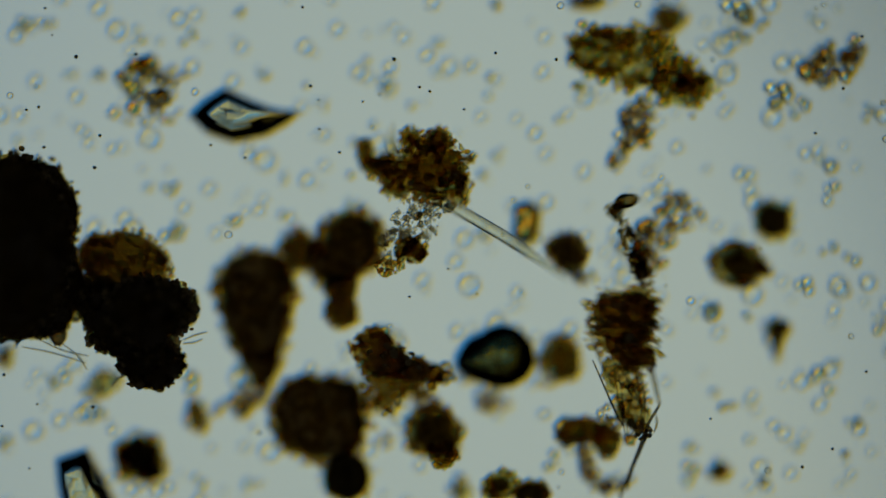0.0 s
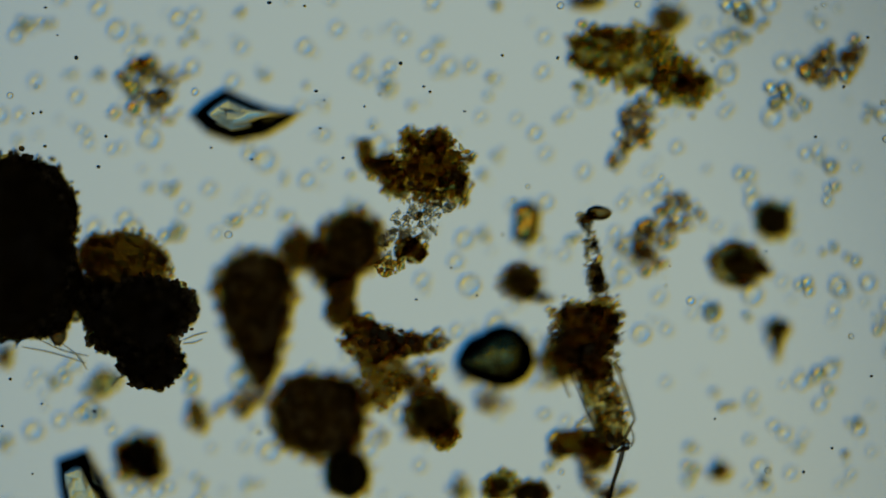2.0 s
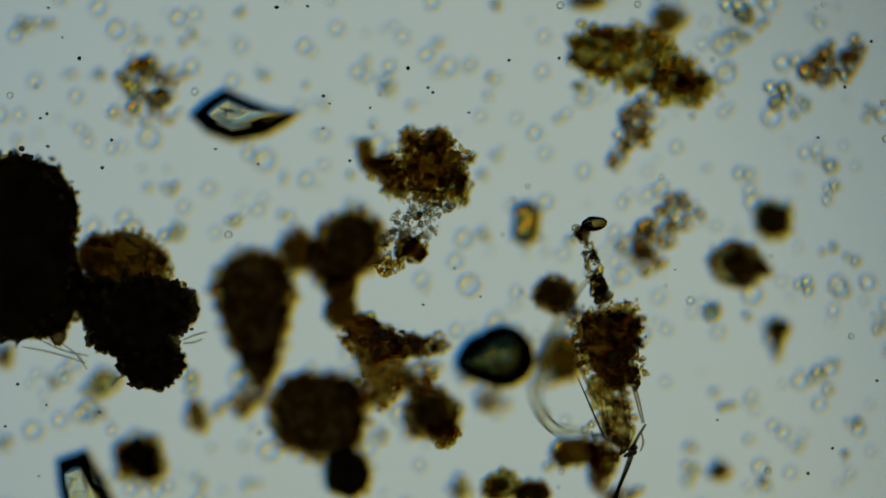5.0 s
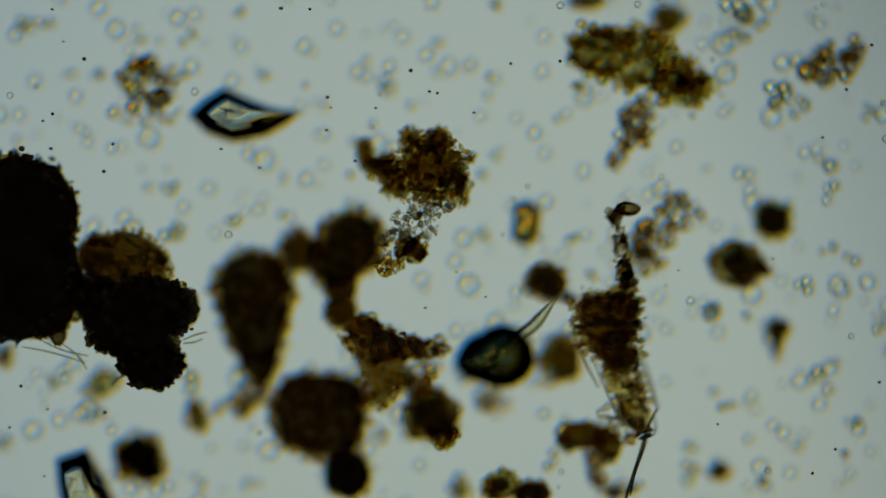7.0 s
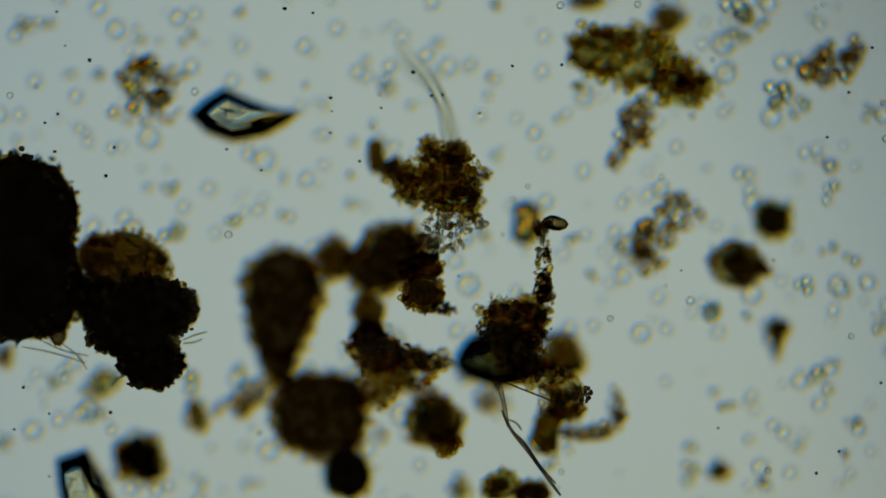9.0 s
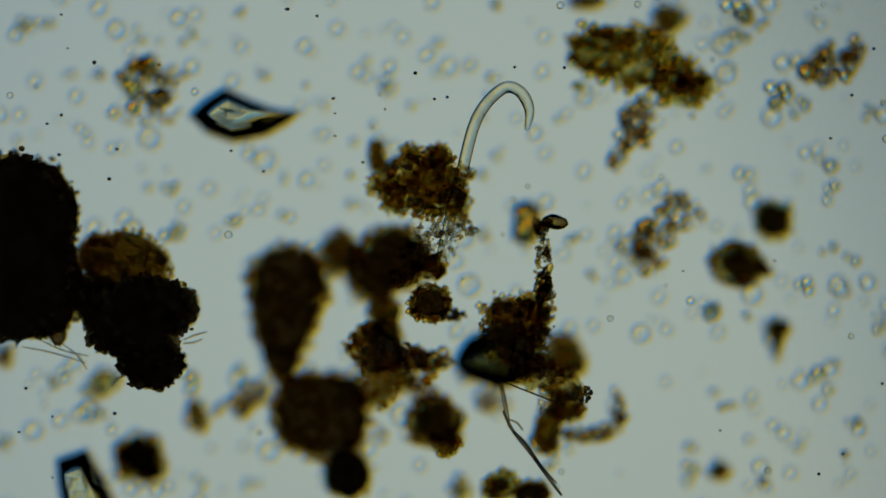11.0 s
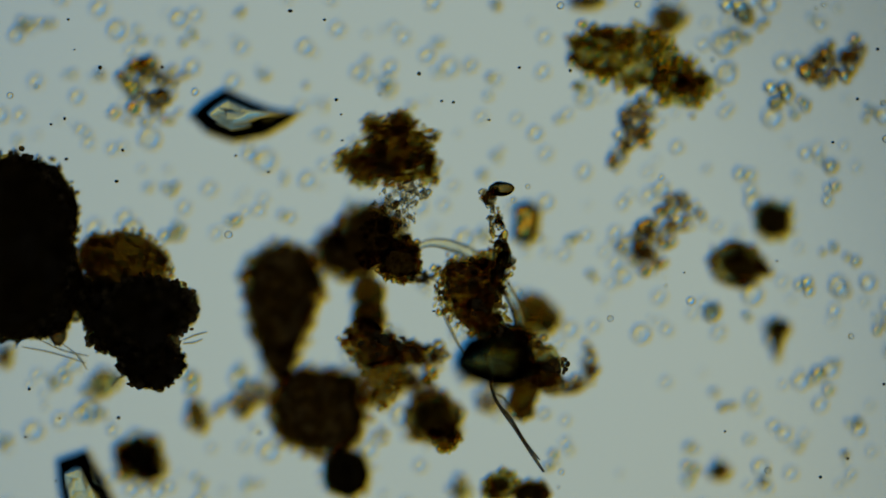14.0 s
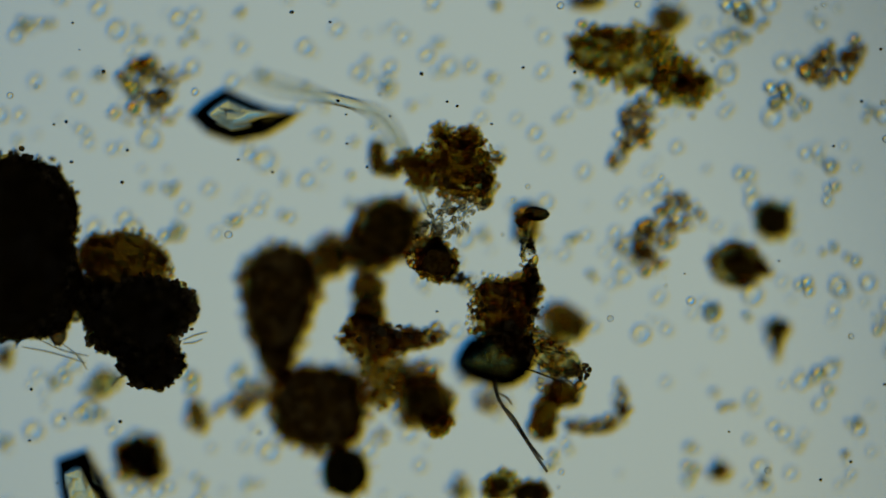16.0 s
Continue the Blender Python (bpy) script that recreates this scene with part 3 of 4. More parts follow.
M["flake"] = clump("flake_crumb", "flat dark flake of soil with a jagged tip", [(655, 602, 46, 34, 10), (642, 586, 26, 26, 0), (715, 607, 48, 19, 0)],
      count=190, size=4, crust=BROWN, core=LOOSE, mantle=MANTLE_DARK, depth=0.7, z0=0.075, shrink=0.78, group=G, centre=(690, 605), extra=[([(755, 605, 40, 16, 0), (775, 592, 14, 20, 0)], 60, 4, BROWN, "tip_grit"), ([(750, 603, 44, 18, 0)], 40, 4.5, PALE, "pale_grit"), ([(690, 602, 60, 24, 5)], 26, 4.5, SOOT, "dark_grit", 0.11)])
M["low"] = clump("low_crumb", "large dark brown rounded soil crumb", [(560, 738, 82, 73, 15), (528, 708, 38, 36, 0), (600, 702, 38, 34, 0), (590, 772, 42, 34, 0)],
      count=480, size=4.4, crust=BROWN, core=DENSE, mantle=MANTLE_DARK, depth=0.5, shrink=0.91, skin=0.97, spread=1.10, wob=0.12, group=G, centre=(560, 730))
M["web"] = clump("web_crumb", "thin see-through brown crumb between the dark ones", [(680, 662, 54, 34, 20), (668, 704, 28, 24, 0)],
      count=120, size=4.2, crust=BROWN, mantle=MANTLE_DARK, depth=0.5, rim=0.1, group=G, centre=(672, 690), extra=[([(735, 665, 28, 26, 0), (765, 650, 30, 10, 10), (672, 775, 20, 26, 0)], 40, 5, OLIVE, "pale_grit", 0.04), ([(668, 680, 44, 44, 0), (745, 670, 30, 26, 0)], 60, 4.5, AMBER, "amber_grit", 0.09), ([(700, 660, 46, 30, 0), (735, 690, 34, 26, 0)], 36, 5.5, BROWN, "brown_grit")])
M["trail"] = clump("trail_crumb", "loose olive trail of grains beside the dark crumb", [(440, 705, 36, 20, -30), (405, 725, 26, 14, 0)], count=40, size=8, crust=OLIVE, depth=0.5, rim=0.1, group=G)
M["nub"] = clump("nub_crumb", "dark brown round soil crumb with an amber side", [(762, 732, 46, 42, 0), (785, 755, 28, 24, 0)],
      count=220, size=4, crust=BROWN, core=DENSE, shrink=0.74, mantle=MANTLE, depth=0.75, z0=0.02, group=G, centre=(765, 735), extra=[([(742, 685, 22, 20, 0)], 40, 5, OLIVE, "upper_grit"), ([(786, 765, 26, 24, 0)], 70, 4.2, AMBER, "amber_grit", 0.095)])
M["ball"] = clump("ball_crumb", "smooth black ball of soil", [(612, 842, 44, 46, 0)], count=20, size=4, crust=BROWN, core=CHAR, mantle=MANTLE, depth=0.8, shrink=0.92, skin=0.99, group=G, wob=0.06, rough=0.003)
M["amber"] = clump("side_crumb", "small amber-brown soil crumb beside the dark pebble", [(992, 635, 34, 38, 0), (1008, 648, 22, 28, 0)], count=90, size=4.5, crust=BROWN, core=HUMUS_GOLD, shrink=0.7, mantle=MANTLE, depth=0.6, group=G, centre=(995, 637))
M["loop"] = clump("loose_grains", "a few loose pale grains trailing in the water", [(870, 712, 30, 22, 20), (960, 680, 22, 10, 0), (830, 668, 20, 14, 40)], count=40, size=7, crust=OLIVE, depth=0.5, group=G, rim=0.1)
M["body"] = clump("hung_crumb", "dark grainy soil crumb hung with fibres", [(1060, 575, 56, 60, 0), (1092, 545, 38, 46, 0), (1040, 540, 36, 28, 0), (1085, 622, 40, 36, 0)],
      count=330, size=3.8, crust=BROWN, core=LOOSE, mantle=MANTLE_DARK, depth=0.38, z0=0.09, shrink=0.7, skin=0.84, rim=0.3, layers=False, group=G, centre=(1065, 580), extra=[([(1065, 560, 62, 46, 0), (1085, 622, 40, 36, 0)], 44, 4.8, SOOT, "dark_grit", 0.12), ([(1068, 575, 60, 60, 0)], 60, 5.2, PALE, "pale_grit", 0.125), ([(1085, 610, 46, 40, 0)], 40, 4.4, AMBER, "amber_grit", 0.125)])
M["arm"] = clump("stalk_crumb", "narrow stalk of glassy grains with a bean-shaped cap", [(1092, 440, 11, 62, 0), (1100, 490, 13, 28, 0), (1082, 375, 11, 12, 0)],
      count=34, size=4.4, crust=BROWN, depth=0.6, z0=0.11, rim=0.1, group=G, centre=(1095, 500), extra=[([(1091, 440, 13, 64, 0), (1100, 490, 15, 28, 0), (1086, 376, 13, 13, 0)], 78, 5.6, PALE, "pale_grit"), ([(1098, 455, 8, 50, 0)], 11, 5, SOOT, "dark_grit"), ([(1094, 372, 10, 9, 0)], 6, 5, BROWN, "neck_grit")])


def bean(parent, cx, cy, px, py, rx, ry, turn, z, material, name, label=""):
    """A smooth glassy grain with a slightly uneven skin."""
    v, f = rough_ball(np.random.default_rng(int(px)), 4, (rx / 1000, ry / 1000, min(rx, ry) * 0.8 / 1000), 0.10, 1.3)
    c, s = math.cos(radians(-turn)), math.sin(radians(-turn))
    v = np.stack([v[:, 0] * c - v[:, 1] * s + (px - cx) / 1000, v[:, 0] * s + v[:, 1] * c + (cy - py) / 1000, v[:, 2] + z], 1)
    return part(name, mesh(name, v, f, material), parent, label)


bean(M["arm"], 1095, 500, 1110, 365, 22, 13, 8, 0.120, BEAN, "cap", "smoky amber glassy cap")
bean(M["arm"], 1095, 500, 1085, 381, 9, 8, 0, 0.122, CELL, "bead", "clear round bead")
bean(M["arm"], 1095, 500, 1099, 368, 8, 8, 0, 0.122, CELL, "bead", "clear round bead")
M["knob"] = clump("knob_crumb", "small dark round soil crumb at the worm's tail", [(955, 490, 34, 31, 0)],
      count=100, size=4, crust=BROWN, core=DENSE, mantle=MANTLE_DARK, depth=0.8, z0=0.05, group=G, centre=(960, 492), extra=[([(990, 518, 24, 9, 15)], 24, 5, SOOT, "link_grit")])
M["frame"] = clump("frame_crumb", "ragged amber and pale crumb with dark fibres", [(1070, 730, 26, 30, 0), (1090, 672, 36, 22, 20), (1112, 705, 20, 34, 0), (1090, 760, 34, 22, 0)],
      count=80, size=4.5, crust=OLIVE, depth=0.5, z0=0.08, rim=0.05, group=G, centre=(1090, 730), extra=[([(1088, 672, 38, 24, 20), (1100, 715, 26, 36, 0)], 40, 5, BROWN, "brown_grit"), ([(1095, 748, 38, 18, 0)], 12, 5, SOOT, "dark_grit"), ([(1116, 762, 16, 18, 0)], 9, 5, SOOT, "knot_grit", 0.118)])
M["horn"] = clump("horn_crumb", "small curved amber horn of soil", [(1028, 772, 36, 20, 0), (995, 788, 18, 12, 30), (1070, 790, 22, 30, 0)], count=110, size=5, crust=BROWN, core=HUMUS, mantle=MANTLE, depth=0.6, z0=0.05, group=G, centre=(1025, 778))
M["hooklet"] = clump("curl_crumb", "curled row of amber and clear grains", [(1030, 770, 34, 12, 0), (1072, 765, 22, 14, -20), (1088, 725, 13, 28, 0)], count=80, size=6, crust=OLIVE, depth=0.6, z0=0.04, rim=0.1, group=G, centre=(1065, 745))
M["thread"] = thing("root_thread", 1125, 770, "dark forked root thread hanging from the soil crumb", "root", group="fine roots")
M["thread"]["cx"], M["thread"]["cy"] = 1125.0, 770.0
fibre(M["thread"], 1125, 770, [(1139, 735), (1125, 772), (1117, 820), (1104, 880), (1098, 910)], 7, FIBRE_DARK, 0.125)
M["strand"] = thing("root_strand", 1139, 735, "stiff root strand between the soil crumb and its thread", "root", group="fine roots")
M["strand"]["cx"], M["strand"]["cy"] = 1139.0, 735.0
fibre(M["strand"], 1139, 735, [(1098, 640), (1120, 690), (1139, 735)], 8, FIBRE, 0.125)
for pts in ([(1070, 645), (1078, 700), (1092, 785)], [(1098, 640), (1118, 700), (1116, 768)], [(1086, 650), (1096, 706), (1074, 762)]):
    fibre(M["frame"], 1090, 730, pts, 9, TUBE, 0.118)
lump("husk", np.random.default_rng(44), [(1072, 668, 26, 40, -14), (1092, 708, 24, 46, -12), (1112, 745, 22, 28, 0)], 1090, 730, 0.95, 0.09, 0.3, MANTLE_DARK, M["frame"], wob=0.2, rough=0.012, coarse=0.02)
for pts, w, m in (([(1030, 640), (1052, 690), (1072, 735), (1085, 755)], 3.5, FIBRE_DARK), ([(1058, 662), (1090, 690), (1118, 722)], 3.5, FIBRE),
                  ([(1080, 655), (1100, 690), (1128, 735)], 3.5, FIBRE)):
    fibre(M["frame"], 1090, 730, pts, w, m, 0.124)
fibre(M["body"], 1065, 580, [(1004, 555), (1012, 600), (1030, 645), (1050, 682)], 6, FIBRE, 0.11)
fibre(M["thread"], 1125, 770, [(1125, 772), (1124, 800), (1112, 850), (1108, 890)], 5, FIBRE_DARK, 0.125)
fibre(M["thread"], 1125, 770, [(1134, 750), (1140, 768), (1137, 784)], 4, FIBRE, 0.125)
roots = thing("fine_roots", 300, 620, "thin pale root hairs at the dark crumb", "root", group="fine roots")
for pts, w in (([(330, 600), (352, 591), (372, 586)], 3.5), ([(330, 606), (350, 604), (364, 598)], 3.5), ([(48, 612), (100, 622), (160, 640)], 3), ([(80, 600), (120, 618), (165, 628)], 3),
               ([(118, 606), (146, 628), (162, 652)], 3), ([(205, 682), (215, 668), (230, 662)], 5)):
    fibre(roots, 300, 620, pts, w, FIBRE, 0.115)

# ---- the worm ----
N_SEG = 140
WORM_LEN = 0.470


def worm_radius(s):
    """Half thickness along the body, from the fine tail to the blunt head."""
    return 0.0104 * min(1.0, (s / 0.30) ** 0.95 + 0.12) * min(1.0, ((1.01 - s) / 0.13) ** 0.45)


worm = thing("nematode", 784, 441, "slender clear colourless roundworm thrashing in the water", "worm", z=0.125)
SEGMENTS = []
for i in range(N_SEG):
    a, b = i / N_SEG, (i + 1) / N_SEG
    h = WORM_LEN / N_SEG
    xs = [-0.512 * h, 0, 0.512 * h]
    v, f = tube([(x, 0, 0) for x in xs], [worm_radius(min(max(a + (b - a) * (x / h + 0.5), 0), 1)) for x in xs], sides=20)
    seg = part("body_ring", mesh("body_ring", v, f, WORM), worm)
    SEGMENTS.append(seg)

BENDS = []


def bend(t, *pts, lift=0.0):
    """The worm's line at t, from its held tail to its free head, which stands lift higher than the tail."""
    P = [np.array(p, float) for p in pts]
    dense = []
    for i in range(len(P) - 1):
        a, b, c, d = P[max(i - 1, 0)], P[i], P[i + 1], P[min(i + 2, len(P) - 1)]
        for k in range(12):
            u = k / 12
            dense.append(0.5 * (2 * b + (c - a) * u + (2 * a - 5 * b + 4 * c - d) * u * u + (3 * b - a - 3 * c + d) * u ** 3))
    dense.append(P[-1])
    D = np.array(dense)
    step = np.linalg.norm(np.diff(D, axis=0), axis=1)
    run = np.concatenate([[0], np.cumsum(step)])
    length = min(run[-1], WORM_LEN * 1000)
    at = np.linspace(0, length, N_SEG + 1)
    X = np.stack([np.interp(at, run, D[:, 0]), np.interp(at, run, D[:, 1])], 1)
    way = np.diff(X, axis=0)
    ang = np.unwrap(np.arctan2(-way[:, 1], way[:, 0]))
    if BENDS:
        ang = ang + 2 * math.pi * round(float(np.mean(BENDS[-1][3] - ang)) / (2 * math.pi))
    BENDS.append((t, X[0], length / N_SEG / 1000, ang, lift))


def worm_walk():
    times = np.round(np.arange(0, 16.001, 0.1), 3)
    keys = np.array([b[0] for b in BENDS])
    rows = [[] for _ in SEGMENTS]
    for t in times:
        k = int(np.clip(np.searchsorted(keys, t, side="right") - 1, 0, len(keys) - 2))
        u = (t - keys[k]) / (keys[k + 1] - keys[k])
        u = u * u * (3 - 2 * u)
        a, b = BENDS[k], BENDS[k + 1]
        tail = (1 - u) * a[1] + u * b[1]
        gap = (1 - u) * a[2] + u * b[2]
        ang = (1 - u) * a[3] + u * b[3]
        high = (1 - u) * a[4] + u * b[4]
        x, y = wx(tail[0]), wy(tail[1])
        for i in range(N_SEG):
            dx, dy = gap * math.cos(ang[i]), gap * math.sin(ang[i])
            rows[i].append((t, pose(x + dx / 2, y + dy / 2, high * (i / N_SEG) ** 1.3, 0, 0, math.degrees(ang[i]))))
            x, y = x + dx, y + dy
    for seg, r in zip(SEGMENTS, rows):
        walk(seg, r)


# ---- motion ----
def drag(key, rows):
    """rows: seconds, the crumb's middle, and its turn in degrees (clockwise)."""
    ob = M[key]
    rows = [(t, x, y, *(a or (0,))) for t, x, y, *a in rows]
    if rows[0][0] > 0:
        rows.insert(0, (0.0, ob["cx"], ob["cy"], 0))
    if rows[-1][0] < 16:
        rows.append((16.0, *rows[-1][1:]))
    ROWS[key] = rows


def between(t0, t1, steps, keys):
    """Adds poses on the way from the one at t0 to the one at t1. steps: seconds and the share of the way."""
    for key in keys:
        rows = ROWS[key]
        a, b = (next(r for r in rows if abs(r[0] - t) < 0.01) for t in (t0, t1))
        for t, u in steps:
            if not any(abs(r[0] - t) < 0.01 for r in rows):
                rows.append((t, *(p + u * (q - p) for p, q in zip(a[1:], b[1:]))))
        rows.sort(key=lambda r: r[0])


ROWS = {}


def motions():
    drag("tuft", [(7.7, 760, 305, 0), (8.0, 770, 297, -3), (8.5, 765, 287, -6), (8.6, 782, 302, 2), (8.7, 792, 315, 6), (9.0, 785, 325, 8), (11.3, 748, 338, 0), (11.4, 738, 345, 3), (11.5, 757, 345, 5), (11.6, 775, 325, 5), (11.7, 780, 312, 4), (12.0, 790, 312, 4),
                  (12.1, 786, 314, 4), (12.2, 728, 322, 0), (12.3, 732, 346, 0), (12.4, 750, 340, 4), (12.5, 777, 335, 8), (12.6, 769, 338, 6), (12.7, 790, 334, 8), (12.8, 735, 318, 0), (12.9, 678, 335, -25), (13.0, 625, 370, -45), (13.1, 642, 375, -42), (13.2, 655, 368, -38),
                  (13.3, 678, 345, -22), (13.4, 765, 342, 0), (13.5, 770, 332, 5), (13.6, 782, 330, 5), (13.7, 717, 305, -2), (13.8, 630, 280, -14), (13.9, 668, 282, -12), (14.0, 702, 277, -8), (14.1, 714, 270, -6), (14.2, 748, 278, -2), (14.3, 764, 278, 0), (14.4, 766, 285, 2),
                  (14.5, 803, 328, 8), (14.6, 813, 330, 8), (14.7, 835, 335, 10), (14.8, 846, 322, 12), (15.0, 845, 330, 12), (15.1, 836, 325, 11), (15.2, 812, 314, 8), (15.3, 812, 302, 6), (15.5, 808, 302, 6), (15.7, 816, 306, 6), (16.0, 808, 300, 6)])
    drag("hook", [(7.7, 658, 278, 0), (8.0, 665, 285, 0), (8.5, 668, 290, 0), (9.0, 676, 282, 6), (16.0, 678, 284, 6)])
    drag("pale", [(7.7, 728, 410, 0), (8.0, 742, 398, 0), (8.5, 752, 378, -5), (9.0, 778, 425, 12), (11.3, 757, 445, 10), (11.5, 755, 455, 10), (12.0, 792, 420, 12), (12.5, 752, 455, 12), (13.0, 680, 450, -10),
                  (13.5, 752, 460, 10), (14.0, 690, 392, -5), (14.5, 738, 415, 5), (15.0, 808, 425, 10), (15.5, 785, 402, 5), (16.0, 785, 400, 5)])
    drag("nugget", [(7.7, 728, 443, 0), (8.0, 745, 428, 0), (8.5, 740, 412, -5), (9.0, 757, 470, 12), (11.3, 762, 472, 10), (11.5, 757, 480, 10), (12.0, 775, 455, 12), (12.5, 755, 490, 12), (13.0, 675, 500, -10),
                    (13.5, 760, 480, 10), (14.0, 715, 440, -5), (14.5, 735, 460, 5), (15.0, 790, 470, 10), (15.5, 765, 440, 5), (16.0, 765, 440, 5)])
    drag("middle", [(7.7, 608, 445, 0), (8.0, 635, 447, 4), (8.5, 642, 432, 6), (9.0, 682, 462, 12), (11.3, 678, 472, 10), (11.5, 664, 475, 10), (12.0, 692, 452, 10), (12.5, 654, 470, 10), (13.0, 605, 482, 0),
                    (13.5, 668, 470, 10), (14.0, 640, 432, 5), (14.5, 640, 425, 5), (15.0, 698, 438, 8), (15.5, 672, 425, 6), (16.0, 672, 420, 6)])
    drag("lobe", [(7.7, 525, 445), (8.0, 535, 460), (8.5, 550, 455), (9.0, 590, 460), (11.3, 600, 448), (11.5, 592, 452), (12.0, 600, 465), (12.5, 602, 470), (13.0, 556, 452), (13.5, 600, 462), (14.0, 590, 442),
                  (14.5, 577, 452), (15.0, 603, 450), (15.5, 586, 455), (16.0, 582, 455)])
    drag("neck", [(7.7, 602, 533), (8.0, 635, 548), (8.5, 635, 556), (9.0, 652, 572), (11.3, 680, 572), (11.5, 672, 575), (12.0, 675, 570), (12.5, 675, 575), (13.0, 640, 598), (13.5, 675, 567), (14.0, 652, 540),
                  (14.5, 617, 535), (15.0, 662, 552), (15.5, 655, 535), (16.0, 651, 533)])
    drag("drop", [(7.5, 447, 545, 0), (8.0, 453, 548, 2), (8.5, 465, 545, 5), (9.0, 495, 542, 9), (11.3, 506, 536, 10), (12.0, 513, 536, 11), (12.5, 510, 536, 10), (13.0, 504, 541, 10), (13.5, 508, 537, 10), (14.0, 495, 532, 8),
                  (14.5, 485, 532, 7), (15.0, 500, 533, 9), (15.5, 491, 535, 8), (16.0, 490, 534, 8)])
    drag("flake", [(0.0, 703, 640, 18), (1.7, 703, 640, 18), (2.0, 690, 607, 0), (2.2, 700, 632, 16), (2.4, 700, 632, 16), (2.5, 690, 610, 4), (3.0, 692, 616, 9), (3.5, 690, 605, 0), (6.5, 692, 610, 8), (7.0, 692, 610, 6), (8.0, 690, 617, 7),
                   (8.5, 690, 620, 8), (9.0, 698, 628, 10), (11.3, 698, 627, 9), (12.5, 698, 628, 9), (13.0, 695, 620, 8), (13.5, 698, 626, 9), (14.0, 690, 617, 8), (14.5, 690, 612, 7), (15.0, 693, 625, 9), (15.5, 690, 603, 0), (16.0, 688, 600, -2)])
    drag("nub", [(0.0, 768, 768, 10), (1.7, 768, 768, 10), (2.0, 764, 738, 0), (2.2, 768, 768, 10), (2.4, 768, 766, 10), (2.5, 764, 742, 0), (3.5, 765, 735, 0), (8.0, 763, 740, 0), (9.0, 770, 750, 4), (13.5, 770, 748, 4), (14.0, 768, 742, 2), (14.5, 758, 728, 0),
                 (15.0, 757, 732, 0), (15.5, 754, 722, 0), (16.0, 753, 716, 0)])
    drag("low", [(0.0, 562, 735), (3.5, 560, 730), (13.0, 565, 730), (14.0, 560, 722), (16.0, 560, 718)])
    drag("ball", [(0.0, 612, 846), (3.5, 614, 840), (9.0, 614, 842), (16.0, 610, 838)])
    drag("web", [(0.0, 680, 697), (1.7, 680, 697), (2.0, 672, 690), (16.0, 672, 688)])
    for key in ("trail", "loop"):
        drag(key, [(0.0, M[key]["cx"], M[key]["cy"])])
    drag("amber", [(7.7, 995, 637, 0), (8.0, 985, 642, 0), (8.5, 1003, 632, -15), (9.0, 1000, 632, -20), (12.5, 1003, 635, -20), (13.0, 1015, 652, 10), (13.5, 978, 575, -40), (14.0, 952, 560, -40), (14.5, 985, 575, -40),
                   (15.0, 1015, 578, -50), (15.5, 1000, 572, -50), (16.0, 1000, 574, -50)])
    drag("body", [(0.0, 1100, 582, 0), (0.5, 1125, 572, -4), (1.0, 1143, 568, -4), (1.5, 1135, 566, -4), (1.8, 1132, 570, -4), (2.0, 1030, 602, 6), (2.2, 1132, 566, -4), (2.4, 1130, 568, -4), (2.5, 1058, 588, 0), (2.7, 1130, 570, -4), (2.8, 1128, 570, -4), (3.0, 1112, 575, -4),
                  (3.2, 1066, 580, 0), (3.5, 1065, 580, 0), (4.0, 1056, 598, 2), (4.2, 1040, 622, 2), (6.3, 1122, 570, -4), (6.5, 1122, 565, -4), (6.8, 1105, 572, -4), (7.0, 1070, 582, 0), (7.5, 1110, 570, -6), (7.7, 1075, 575, 0),
                  (8.0, 965, 592, 4), (8.5, 902, 602, 4), (9.0, 907, 596, 4), (11.3, 912, 592, 4), (11.5, 896, 606, 4), (12.0, 917, 590, 4), (12.5, 880, 606, 0), (13.0, 862, 620, -4), (13.5, 885, 607, 0), (14.0, 835, 522, 0),
                  (14.5, 855, 560, 0), (15.0, 928, 582, 4), (15.5, 897, 560, 4), (16.0, 892, 558, 4)])
    drag("arm", [(0.0, 1132, 490, -18), (0.5, 1160, 488, -18), (1.0, 1175, 480, -20), (1.5, 1165, 470, -11), (1.8, 1160, 475, -11), (2.0, 1050, 515, -5), (2.2, 1163, 470, -11), (2.4, 1160, 475, -11), (2.5, 1105, 505, 0), (2.7, 1160, 480, -12), (3.0, 1148, 500, -15), (3.2, 1100, 502, 0),
                 (3.5, 1095, 500, 0), (4.0, 1088, 510, -9), (4.2, 1055, 535, -10), (6.3, 1155, 485, -12), (6.5, 1150, 480, -9), (7.0, 1102, 508, -5), (7.5, 1122, 487, -6), (7.7, 1090, 495, 0), (8.0, 1015, 520, 6), (8.5, 955, 535, 2),
                 (9.0, 958, 530, 3), (11.3, 958, 528, 3), (11.5, 950, 540, 3), (12.0, 970, 526, 3), (12.5, 935, 538, -3), (13.0, 902, 540, -8), (13.5, 942, 555, -14), (14.0, 890, 472, -8), (14.5, 908, 502, -8),
                 (15.0, 968, 532, -2), (15.5, 942, 512, -2), (16.0, 937, 515, -2)])
